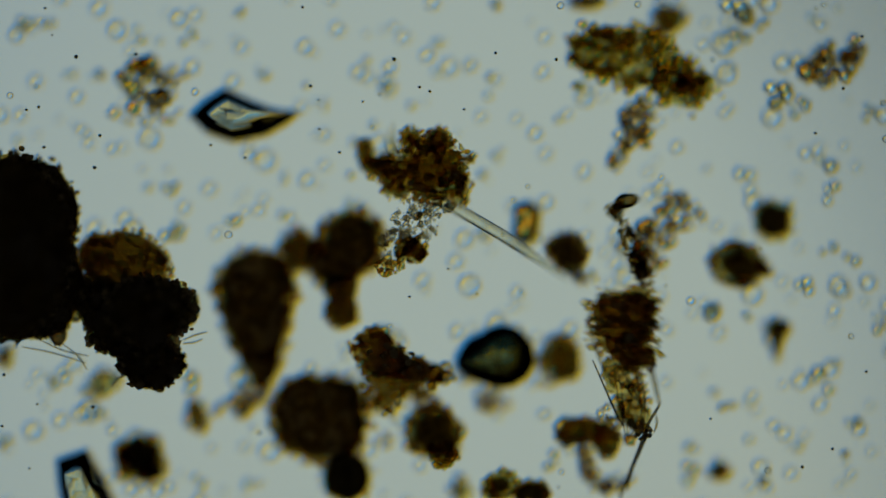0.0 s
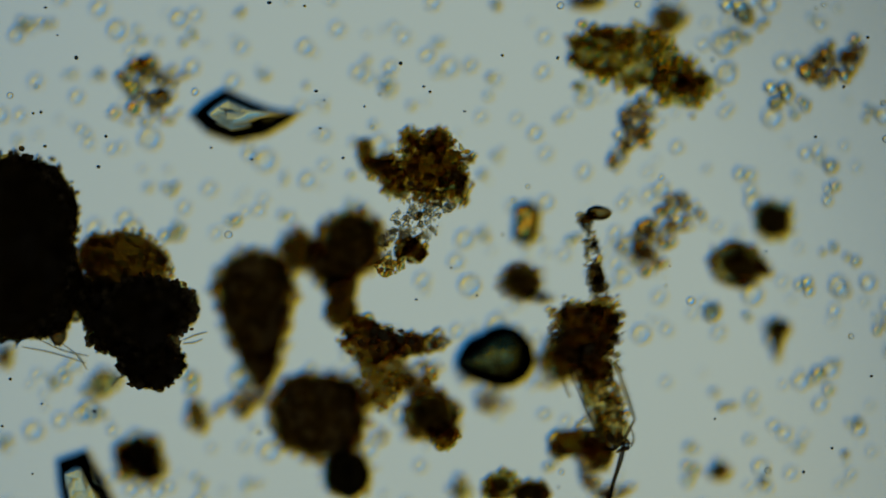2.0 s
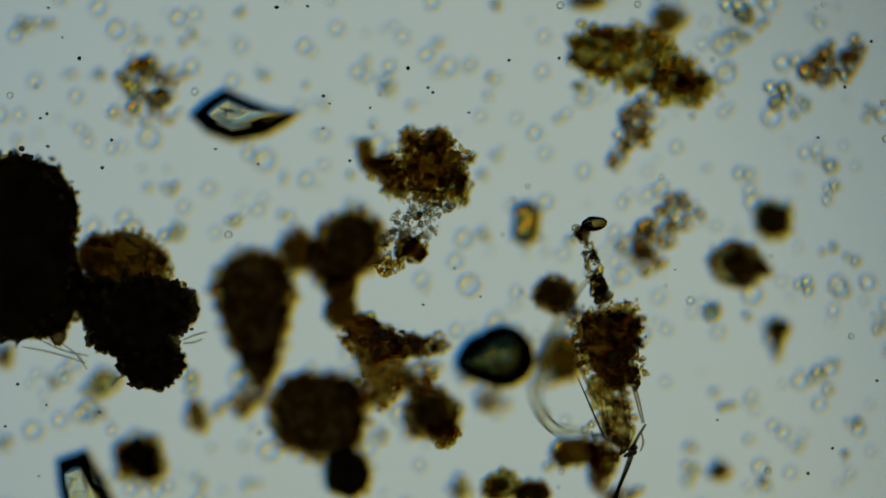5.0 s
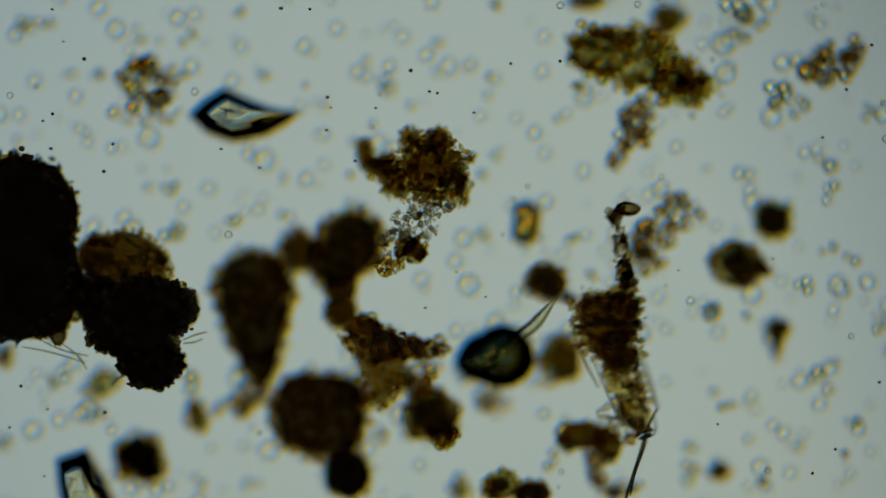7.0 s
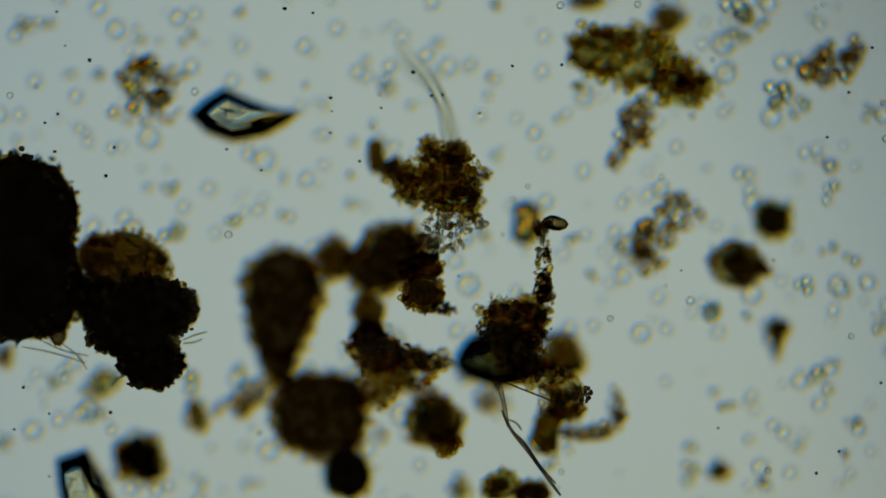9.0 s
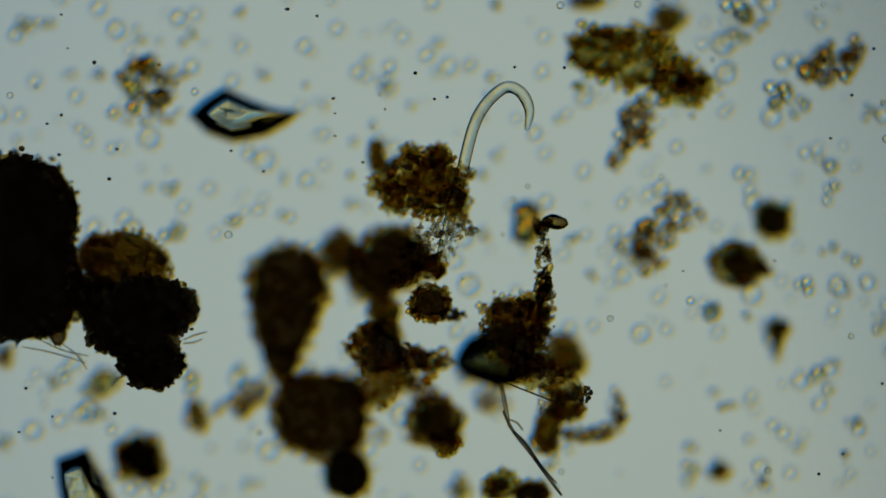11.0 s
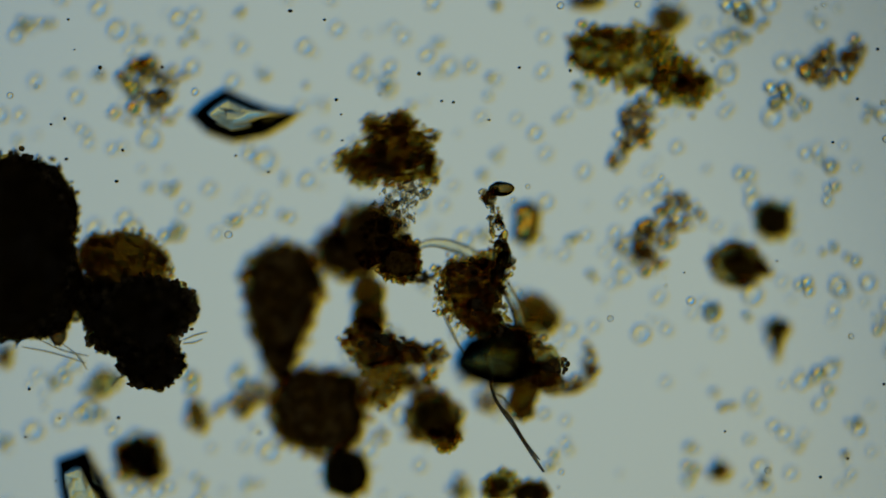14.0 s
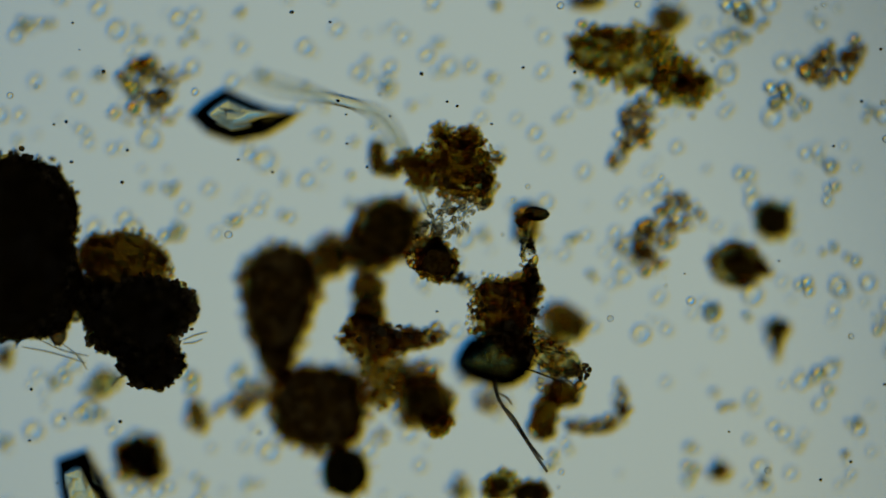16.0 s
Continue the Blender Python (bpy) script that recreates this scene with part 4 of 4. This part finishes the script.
    drag("knob", [(0.0, 1008, 450, 30), (0.1, 1010, 423, 30), (0.2, 1020, 423, 30), (0.3, 998, 438, 25), (0.4, 1006, 424, 25), (0.5, 1118, 417, 40), (0.6, 1128, 411, 40), (0.7, 1120, 430, 40), (0.8, 955, 462, 10), (0.9, 985, 440, 20), (1.0, 1122, 412, 40), (1.1, 1114, 404, 40),
                  (1.2, 1124, 415, 40), (1.5, 1115, 418, 40), (1.8, 1112, 440, 40), (1.9, 1105, 425, 35), (2.0, 922, 503, 0), (2.1, 968, 447, 15), (2.2, 1115, 425, 40), (2.4, 1110, 440, 40), (2.5, 948, 512, 0), (2.6, 1045, 460, 20), (2.7, 1105, 440, 40), (2.8, 1108, 425, 40), (2.9, 1130, 450, 40), (3.0, 1075, 520, 30),
                  (3.1, 918, 555, -5), (3.2, 925, 529, 0), (3.3, 985, 545, 0), (3.4, 985, 545, 0), (3.5, 960, 492, 0), (3.6, 988, 520, 0), (3.7, 1010, 545, 0), (4.0, 1000, 535, 0), (4.2, 980, 590, -10), (6.3, 1105, 385, 40), (6.4, 1118, 445, 40), (6.5, 1045, 442, 40), (6.6, 1078, 440, 40), (6.7, 1082, 438, 40),
                  (6.8, 1012, 474, 25), (6.9, 1097, 424, 40), (7.0, 968, 502, 0), (7.1, 974, 468, 10), (7.2, 993, 430, 20), (7.3, 1021, 462, 20), (7.4, 1043, 418, 25), (7.5, 1003, 455, 25), (7.6, 1026, 478, 20), (7.7, 954, 421, 10), (7.8, 918, 432, 5), (7.9, 884, 466, 0), (8.0, 832, 498, 0), (8.1, 826, 502, 0),
                  (8.2, 860, 476, 0), (8.3, 800, 506, 0), (8.4, 766, 508, 0), (8.5, 758, 512, 0), (9.0, 755, 520, 0), (11.3, 768, 545, -10), (11.5, 748, 556, -10), (12.0, 775, 512, -5), (12.5, 745, 545, -5), (13.0, 702, 552, -5),
                  (13.5, 762, 542, -10), (14.0, 715, 468, -5), (14.5, 722, 476, -5), (15.0, 802, 495, 0), (15.5, 785, 465, 0), (16.0, 780, 467, 0)])
    drag("frame", [(0.0, 1105, 725, 0), (0.5, 1112, 712, 0), (1.0, 1132, 712, 0), (1.5, 1132, 712, 0), (1.8, 1130, 714, 0), (2.0, 1065, 748, 0), (2.2, 1130, 712, 0), (2.4, 1128, 714, 0), (2.5, 1080, 732, 0), (2.7, 1125, 720, 0), (3.0, 1115, 724, 0), (3.2, 1090, 730, 0), (3.5, 1090, 730, 0), (4.0, 1080, 745, 0),
                   (4.2, 1072, 757, 0), (6.3, 1125, 716, 0), (6.5, 1125, 714, 0), (7.0, 1105, 725, 0), (7.5, 1120, 710, 0), (7.7, 1090, 720, -5), (8.0, 1030, 725, -20), (8.5, 985, 692, -45), (9.0, 985, 690, -45), (11.3, 985, 690, -45), (12.0, 988, 690, -45),
                   (12.5, 966, 690, -45), (13.0, 955, 700, -45), (13.5, 972, 700, -45), (14.0, 945, 640, -45), (14.5, 960, 660, -45), (15.0, 1005, 672, -45), (15.5, 985, 650, -45), (16.0, 983, 650, -45)])
    drag("horn", [(0.0, 1028, 766, 0), (0.5, 1032, 752, 0), (1.0, 1045, 750, 0), (1.5, 1045, 752, 0), (1.8, 1045, 752, 0), (2.0, 1015, 788, 0), (2.2, 1045, 752, 0), (2.4, 1043, 754, 0), (2.5, 1020, 775, 0), (2.7, 1040, 758, 0), (3.0, 1038, 757, 0), (3.5, 1025, 778, 0), (4.0, 1022, 786, 0), (4.2, 1012, 806, 0),
                  (6.3, 1045, 757, 0), (6.5, 1045, 757, 0), (7.0, 1030, 775, 0), (7.5, 1044, 757, 0), (8.0, 1005, 768, -30), (8.5, 975, 765, -70), (9.0, 972, 760, -70), (11.3, 974, 760, -70), (12.0, 978, 758, -70), (12.5, 958, 760, -70),
                  (13.0, 944, 755, -70), (13.5, 958, 758, -70), (14.0, 930, 700, -70), (14.5, 945, 722, -70), (15.0, 995, 745, -70), (15.5, 973, 735, -70), (16.0, 968, 735, -70)])
    drag("hooklet", [(0.0, 1065, 835, 85), (0.5, 1065, 835, 85), (1.0, 1085, 828, 85), (1.5, 1090, 835, 85), (2.0, 1065, 848, 85), (2.4, 1088, 835, 85), (2.5, 1050, 850, 85), (3.0, 1075, 845, 85), (3.5, 1060, 850, 85), (4.0, 1060, 850, 85), (4.2, 1055, 860, 85),
                     (6.5, 1085, 838, 85), (7.0, 1080, 845, 85), (7.5, 1095, 833, 85), (7.8, 1105, 810, 60), (8.0, 1100, 785, 40), (8.5, 1070, 748, 0), (9.0, 1068, 742, 0), (11.3, 1070, 745, 0), (12.0, 1072, 745, 0), (12.5, 1053, 745, 0), (13.0, 1035, 752, 0),
                     (13.5, 1060, 757, 0), (14.0, 1018, 660, 0), (14.5, 1055, 690, 0), (15.0, 1098, 738, 0), (15.5, 1078, 728, 0), (16.0, 1075, 730, 0)])
    thread = [(0.0, 1142, 745, 10), (0.5, 1150, 745, 18), (1.0, 1162, 745, 18), (1.5, 1165, 745, 13), (1.8, 1163, 746, 13), (2.0, 1100, 772, 5), (2.2, 1163, 745, 13), (2.4, 1160, 747, 13), (2.5, 1112, 785, 0), (2.7, 1155, 755, 13), (3.0, 1162, 750, 16), (3.2, 1128, 768, 0), (3.5, 1125, 770, 0), (4.0, 1116, 770, 0),
                    (4.2, 1105, 795, -3), (6.3, 1163, 745, 13), (6.5, 1163, 745, 13), (7.0, 1140, 752, 6), (7.5, 1158, 742, 12), (7.7, 1120, 760, 0), (8.0, 1045, 800, -15), (8.5, 912, 755, -40), (9.0, 903, 757, -48), (11.3, 905, 757, -48), (11.5, 900, 757, -48),
                    (12.0, 905, 750, -48), (12.5, 884, 757, -48), (13.0, 850, 752, -48), (13.5, 868, 747, -48), (14.0, 880, 712, -45), (14.5, 896, 722, -45), (15.0, 912, 738, -45), (15.5, 888, 712, -45), (16.0, 886, 712, -45)]
    drag("thread", thread)
    strand = []
    for t, x, y, a in thread:
        c, n = math.cos(radians(a)), math.sin(radians(a))
        strand.append((t, x + 14 * c + 35 * n, y + 14 * n - 35 * c, a) if a > -20 else (t, x - 5, y - 5, 12))
    drag("strand", strand)
    hung = ("body", "arm", "frame", "horn", "hooklet", "thread", "strand")
    between(3.5, 1.5, [(0.1, 0.3), (0.2, 0.3), (0.3, 0.25), (0.4, 0.0), (0.6, 1.0), (0.7, 0.9), (0.8, -0.2), (0.9, 0.1), (1.9, 0.75), (2.1, 0.0), (2.3, 1.0), (2.6, 0.6), (2.9, 1.05), (3.1, -0.2), (3.3, 0.05), (3.4, 0.05),
                       (3.6, -0.1), (3.7, -0.35), (3.8, -0.3), (3.9, -0.15), (4.1, -0.45), (6.4, 1.0), (6.6, 0.9), (6.7, 0.85), (6.8, 0.7), (6.9, 1.0), (7.1, 0.25), (7.2, 0.35), (7.3, 0.5), (7.4, 0.8), (7.6, 0.7)], hung)
    between(8.0, 8.5, [(8.1, -0.05), (8.2, -0.35), (8.3, 0.5), (8.4, 0.8)], hung)
    pulled = ("body", "arm", "frame", "horn", "hooklet", "thread", "strand", "pale", "nugget", "middle", "lobe", "neck", "drop", "amber")
    shared = [k for k in pulled if all(any(abs(r[0] - t) < 0.01 for r in ROWS[k]) for t in (12.0, 12.5))]
    between(12.0, 12.5, [(12.1, 0.05), (12.2, 0.8), (12.3, 1.3), (12.4, 1.2)], shared)
    between(12.5, 13.0, [(12.6, 0.0), (12.7, -0.2), (12.8, 0.2), (12.9, 0.7)], pulled)
    between(13.0, 13.5, [(13.1, 0.05), (13.2, 0.1), (13.3, 0.3), (13.4, 0.6)], pulled)
    between(13.5, 14.0, [(13.6, -0.15), (13.7, 0.5), (13.8, 1.2), (13.9, 1.1)], pulled)
    between(14.0, 14.5, [(14.1, 0.0), (14.2, 0.25), (14.3, 0.35), (14.4, 0.5)], pulled)
    between(14.5, 15.0, [(14.6, 0.2), (14.7, 0.6), (14.8, 0.8), (14.9, 1.0)], pulled)
    between(15.0, 15.5, [(15.1, 0.05), (15.2, 0.3), (15.3, 0.8), (15.4, 0.9)], pulled)
    for key, rows in ROWS.items():
        lift = 0.04 if key == "knob" else 0.0     # the knob is drawn up against the tuft
        walk(M[key], [(t, pose(wx(x), wy(y), lift if t > 8.15 else 0, 0, 0, -a)) for t, x, y, a in rows])
    for k, (ob, px, py) in enumerate(SPECKS):
        dx, dy = (2.0, 1.4) if px > 900 else (3.0, 1.6)
        wob = [math.sin(k * 1.7 + j * 2.1) * 5 for j in range(4)]
        walk(ob, [(t, pose(wx(px + dx * (t - 3.5) + wob[j]), wy(py + dy * (t - 3.5) + wob[3 - j]), 0.12)) for j, t in enumerate((0.0, 3.5, 9.0, 16.0))])
    bend(0.0, (1000, 495), (900, 425), (800, 365), (740, 320), (695, 270), (700, 232))
    bend(0.1, (1005, 463), (915, 431), (850, 410), (802, 389), (760, 340), (735, 290))
    bend(0.2, (1015, 463), (940, 458), (873, 447), (820, 415), (800, 373), (812, 300), (841, 230))
    bend(0.3, (995, 460), (960, 420), (905, 330), (850, 240), (780, 200), (703, 196), lift=-0.06)
    bend(0.4, (1020, 470), (970, 455), (905, 390), (868, 320), (870, 280), (895, 272), (930, 330), (955, 400))
    bend(0.5, (1115, 408), (1060, 385), (1000, 390), (975, 430), (955, 500), (930, 580), (900, 620), lift=-0.060)
    bend(0.6, (1125, 430), (1050, 515), (970, 590), (900, 660), (850, 700), lift=-0.03)
    bend(0.7, (1095, 462), (1010, 455), (920, 455), (840, 472), (775, 520), (765, 570), (800, 610), lift=-0.05)
    bend(0.8, (960, 500), (905, 556), (850, 590), (780, 602), (722, 575), (712, 525), (755, 492), (820, 512), (862, 560), lift=-0.03)
    bend(0.9, (980, 440), (920, 425), (851, 434), (818, 498), (830, 572), (860, 620), lift=-0.06)
    bend(1.0, (1150, 415), (1165, 470), (1150, 560), (1135, 620), (1125, 690), (1125, 750), lift=-0.050)
    bend(1.1, (1100, 430), (1060, 452), (1035, 540), (1003, 632), (940, 730), (865, 772), (830, 740))
    bend(1.2, (1105, 440), (1030, 514), (1022, 610), (955, 722), (886, 762), (828, 715))
    bend(1.3, (1105, 445), (1010, 520), (931, 579), (860, 630), (800, 680), lift=-0.05)
    bend(1.4, (1115, 425), (1090, 440), (1041, 500), (1030, 580), (1000, 660), (930, 700))
    bend(1.5, (1132, 440), (1118, 520), (1085, 592), (1030, 665), (968, 722), (915, 755))
    bend(1.7, (1112, 455), (1000, 510), (900, 560), (818, 614), (780, 650))
    bend(1.8, (1125, 450), (1000, 510), (900, 565), (790, 645))
    bend(1.9, (1085, 465), (1000, 520), (900, 570), (800, 640))
    bend(2.0, (1000, 545), (1010, 600), (1030, 660), (1050, 720), (1070, 780), (1080, 840), lift=-0.050)
    bend(2.1, (985, 450), (930, 450), (860, 490), (802, 540), (760, 590), lift=-0.04)
    bend(2.2, (1115, 440), (1060, 520), (1000, 600), (920, 640), (860, 600))
    bend(2.3, (1110, 490), (1070, 590), (1000, 665), (920, 710), (850, 730), lift=-0.03)
    bend(2.5, (985, 535), (910, 570), (850, 592), (800, 560), (805, 515), (850, 498), (885, 535), (882, 572), lift=-0.030)
    bend(2.6, (1060, 450), (1034, 372), (970, 366), (900, 390), (850, 450), lift=-0.07)
    bend(2.7, (1105, 430), (1057, 455), (944, 595), (880, 650), (830, 690), lift=-0.04)
    bend(2.8, (1105, 420), (1020, 510), (950, 590), (880, 650), (820, 660))
    bend(2.9, (1130, 460), (1050, 520), (947, 585), (870, 650), (802, 698), lift=-0.03)
    bend(3.0, (1050, 515), (990, 508), (930, 486), (870, 485), (825, 530), (810, 610), (815, 650), lift=-0.060)
    bend(3.1, (935, 555), (870, 585), (800, 590), (755, 545), (775, 500), (820, 490), (850, 525), (840, 570), (800, 585), lift=-0.03)
    bend(3.2, (945, 530), (900, 552), (822, 562), (745, 510), (775, 458), (830, 485), (862, 545), lift=-0.04)
    bend(3.3, (1000, 560), (963, 572), (890, 568), (820, 545), (782, 500), (800, 468), (850, 450), (885, 440))
    bend(3.4, (985, 562), (940, 560), (850, 540), (780, 495), (765, 455), (800, 425), (860, 425), (900, 445), lift=-0.03)
    bend(3.5, (985, 527), (920, 541), (850, 552), (790, 532), (760, 490), (790, 445), (840, 440), (885, 468), (908, 520))
    bend(3.6, (990, 520), (930, 515), (850, 502), (838, 490), (870, 485), (930, 490), (980, 505), lift=-0.03)
    bend(3.7, (1000, 530), (960, 522), (880, 515), (840, 520), (830, 560), (850, 600))
    bend(4.0, (1010, 560), (970, 555), (920, 563), (870, 590), (850, 625), (890, 620), (950, 580), lift=-0.020)
    bend(4.2, (955, 585), (970, 545), (985, 490), (1030, 452), (1080, 470), (1140, 520), (1190, 560), lift=-0.020)
    bend(5.2, (1060, 470), (1000, 500), (940, 560), (900, 640), (930, 700), (990, 700))
    bend(6.3, (1112, 400), (1064, 405), (960, 415), (880, 460), (840, 540))
    bend(6.4, (1110, 440), (1047, 482), (975, 530), (940, 600), (920, 680), lift=-0.05)
    bend(6.5, (1060, 450), (1110, 490), (1130, 560), (1125, 640), (1120, 720), (1112, 800))
    bend(6.6, (1080, 440), (1028, 448), (985, 500), (965, 570), (950, 640), lift=-0.06)
    bend(6.8, (1000, 480), (930, 425), (870, 440), (800, 500), (757, 540), lift=-0.06)
    bend(7.0, (985, 522), (945, 575), (905, 605), (875, 640), (845, 660), (835, 670), lift=-0.050)
    bend(7.1, (975, 480), (945, 500), (894, 527), (868, 583), (875, 650), lift=-0.050)
    bend(7.3, (1010, 480), (966, 474), (863, 493), (800, 540), (780, 600), lift=-0.06)
    bend(7.5, (990, 480), (935, 478), (905, 505), (892, 550), (880, 610), (890, 680), lift=-0.07)
    bend(7.6, (1015, 500), (975, 500), (930, 462), (886, 439), (830, 415), (780, 402), (740, 400))
    bend(7.8, (910, 445), (878, 418), (840, 392), (795, 382), (740, 395), lift=-0.03)
    bend(7.9, (875, 490), (820, 515), (790, 490), (782, 430), (800, 340), (830, 250))
    bend(8.0, (820, 515), (790, 512), (775, 480), (775, 430), (795, 370), (835, 290), (865, 200), (880, 115), lift=-0.06)
    bend(8.1, (820, 500), (815, 450), (800, 395), (788, 340), (790, 270), (800, 190), lift=-0.06)
    bend(8.2, (850, 490), (805, 478), (776, 440), (790, 385), (830, 358), (880, 360), (915, 378))
    bend(8.3, (800, 505), (770, 470), (785, 400), (812, 330), (825, 250), (800, 170), (740, 130), (690, 138), lift=-0.08)
    bend(8.4, (775, 500), (772, 450), (790, 370), (830, 300), (860, 230), (880, 160), lift=-0.07)
    bend(8.5, (795, 510), (775, 480), (771, 440), (787, 390), (835, 330), (866, 280), (882, 225), lift=-0.040)
    bend(8.8, (770, 480), (785, 400), (795, 320), (790, 230), (765, 155), (715, 95), (666, 66), lift=-0.07)
    bend(8.9, (765, 480), (780, 400), (795, 320), (790, 250), (752, 171), (711, 88), (664, 33), lift=-0.06)
    bend(9.0, (765, 480), (780, 400), (795, 320), (792, 220), (766, 150), (700, 85), lift=-0.070)
    bend(9.1, (770, 480), (800, 400), (840, 300), (838, 242), (800, 208), (756, 199), (710, 220), (695, 262), lift=-0.04)
    bend(9.2, (775, 470), (810, 390), (845, 300), (844, 261), (780, 215), (714, 175), (650, 150), lift=-0.03)
    bend(10.0, (765, 490), (790, 400), (810, 320), (830, 240), (890, 180), (960, 170))
    bend(11.3, (765, 490), (790, 410), (812, 330), (845, 210), (890, 157), (920, 165), (930, 200), (915, 235))
    bend(11.5, (760, 490), (800, 390), (850, 290), (900, 215), (960, 145), (1000, 118))
    bend(11.6, (770, 480), (815, 400), (856, 341), (920, 230), (975, 140), (1022, 57))
    bend(11.7, (775, 470), (815, 400), (854, 334), (900, 250), (955, 160), (990, 90))
    bend(11.8, (780, 470), (830, 400), (875, 334), (915, 265), (945, 190), (953, 138))
    bend(11.9, (770, 470), (810, 430), (870, 330), (930, 180), (985, 30))
    bend(12.0, (780, 470), (820, 380), (855, 300), (872, 238), (905, 190), (950, 160), (982, 185), (970, 235), lift=-0.030)
    bend(12.1, (780, 470), (815, 380), (850, 285), (880, 250), (915, 242), (945, 270), (940, 330), (918, 360))
    bend(12.3, (730, 460), (760, 436), (850, 440), (950, 470), (1100, 540), lift=-0.060)
    bend(12.4, (740, 465), (775, 435), (825, 443), (908, 487), (980, 545), (1040, 577), (1110, 560), lift=-0.05)
    bend(12.5, (745, 500), (775, 440), (815, 445), (850, 480), (872, 520), (880, 580), lift=-0.080)
    bend(12.6, (750, 480), (780, 450), (860, 440), (960, 440), (1060, 455), (1150, 530), lift=-0.08)
    bend(12.7, (745, 460), (830, 392), (930, 362), (1000, 370), (1075, 398))
    bend(12.8, (740, 470), (755, 410), (800, 350), (850, 322), (908, 322), (945, 348), (965, 400))
    bend(13.0, (690, 500), (698, 448), (715, 430), (735, 455), (748, 510), (790, 555), (870, 600), (940, 640), lift=-0.040)
    bend(13.1, (700, 490), (732, 464), (852, 424), (972, 464), (1012, 604), lift=-0.050)
    bend(13.2, (700, 490), (728, 462), (790, 465), (908, 523), (1037, 626), (1080, 680))
    bend(13.3, (725, 470), (760, 446), (820, 444), (940, 544), (1060, 664))
    bend(13.4, (745, 480), (769, 462), (850, 465), (924, 458), (990, 475), (1016, 525), (1001, 605))
    bend(13.5, (770, 450), (800, 405), (845, 392), (900, 387), (945, 410), (970, 460), (975, 520), (955, 590))
    bend(13.6, (775, 470), (830, 495), (900, 515), (950, 480), (985, 440), (1015, 445), (1055, 490))
    bend(13.7, (735, 470), (740, 400), (775, 352), (867, 378), (925, 450), (940, 520), lift=-0.03)
    bend(13.9, (700, 450), (760, 410), (850, 420), (905, 470), (928, 530), (920, 590), lift=-0.03)
    bend(14.0, (705, 455), (770, 430), (850, 460), (900, 520), (920, 590), (900, 650), lift=-0.03)
    bend(14.2, (715, 460), (770, 440), (846, 480), (905, 540), (924, 590), (910, 660), lift=-0.03)
    bend(14.4, (735, 470), (765, 420), (780, 385), (778, 440), (768, 510), (762, 590), lift=-0.03)
    bend(14.5, (725, 470), (690, 440), (640, 430), (580, 420), (520, 430), (470, 470), lift=-0.070)
    bend(14.7, (770, 470), (720, 420), (645, 390), (568, 405), (520, 460), lift=-0.08)
    bend(14.9, (790, 460), (700, 430), (600, 440), (520, 440), (455, 450), (364, 478), lift=-0.08)
    bend(15.0, (790, 455), (700, 425), (620, 430), (540, 420), (470, 420), (420, 460), (408, 520), lift=-0.08)
    bend(15.1, (790, 440), (730, 375), (645, 360), (570, 405), (545, 470), lift=-0.06)
    bend(15.3, (780, 420), (700, 410), (620, 430), (560, 425), (540, 380), (500, 335), (440, 310), lift=-0.05)
    bend(15.4, (770, 420), (680, 420), (577, 409), (500, 395), (440, 370), (385, 315), (395, 260), lift=-0.06)
    bend(15.5, (780, 400), (745, 358), (680, 340), (620, 345), (575, 375), (555, 420), (562, 465), lift=-0.035)
    bend(15.7, (765, 400), (730, 330), (690, 275), (665, 215), (625, 150), (575, 118), (500, 100))
    bend(15.8, (770, 400), (727, 332), (690, 285), (640, 255), (580, 215), (550, 170), (515, 110))
    bend(15.9, (770, 400), (725, 332), (690, 285), (640, 238), (605, 160), (560, 115), (500, 95))
    bend(16.0, (770, 400), (725, 290), (690, 225), (650, 195), (560, 170), (500, 155), (438, 135), lift=-0.030)
    worm_walk()


motions()
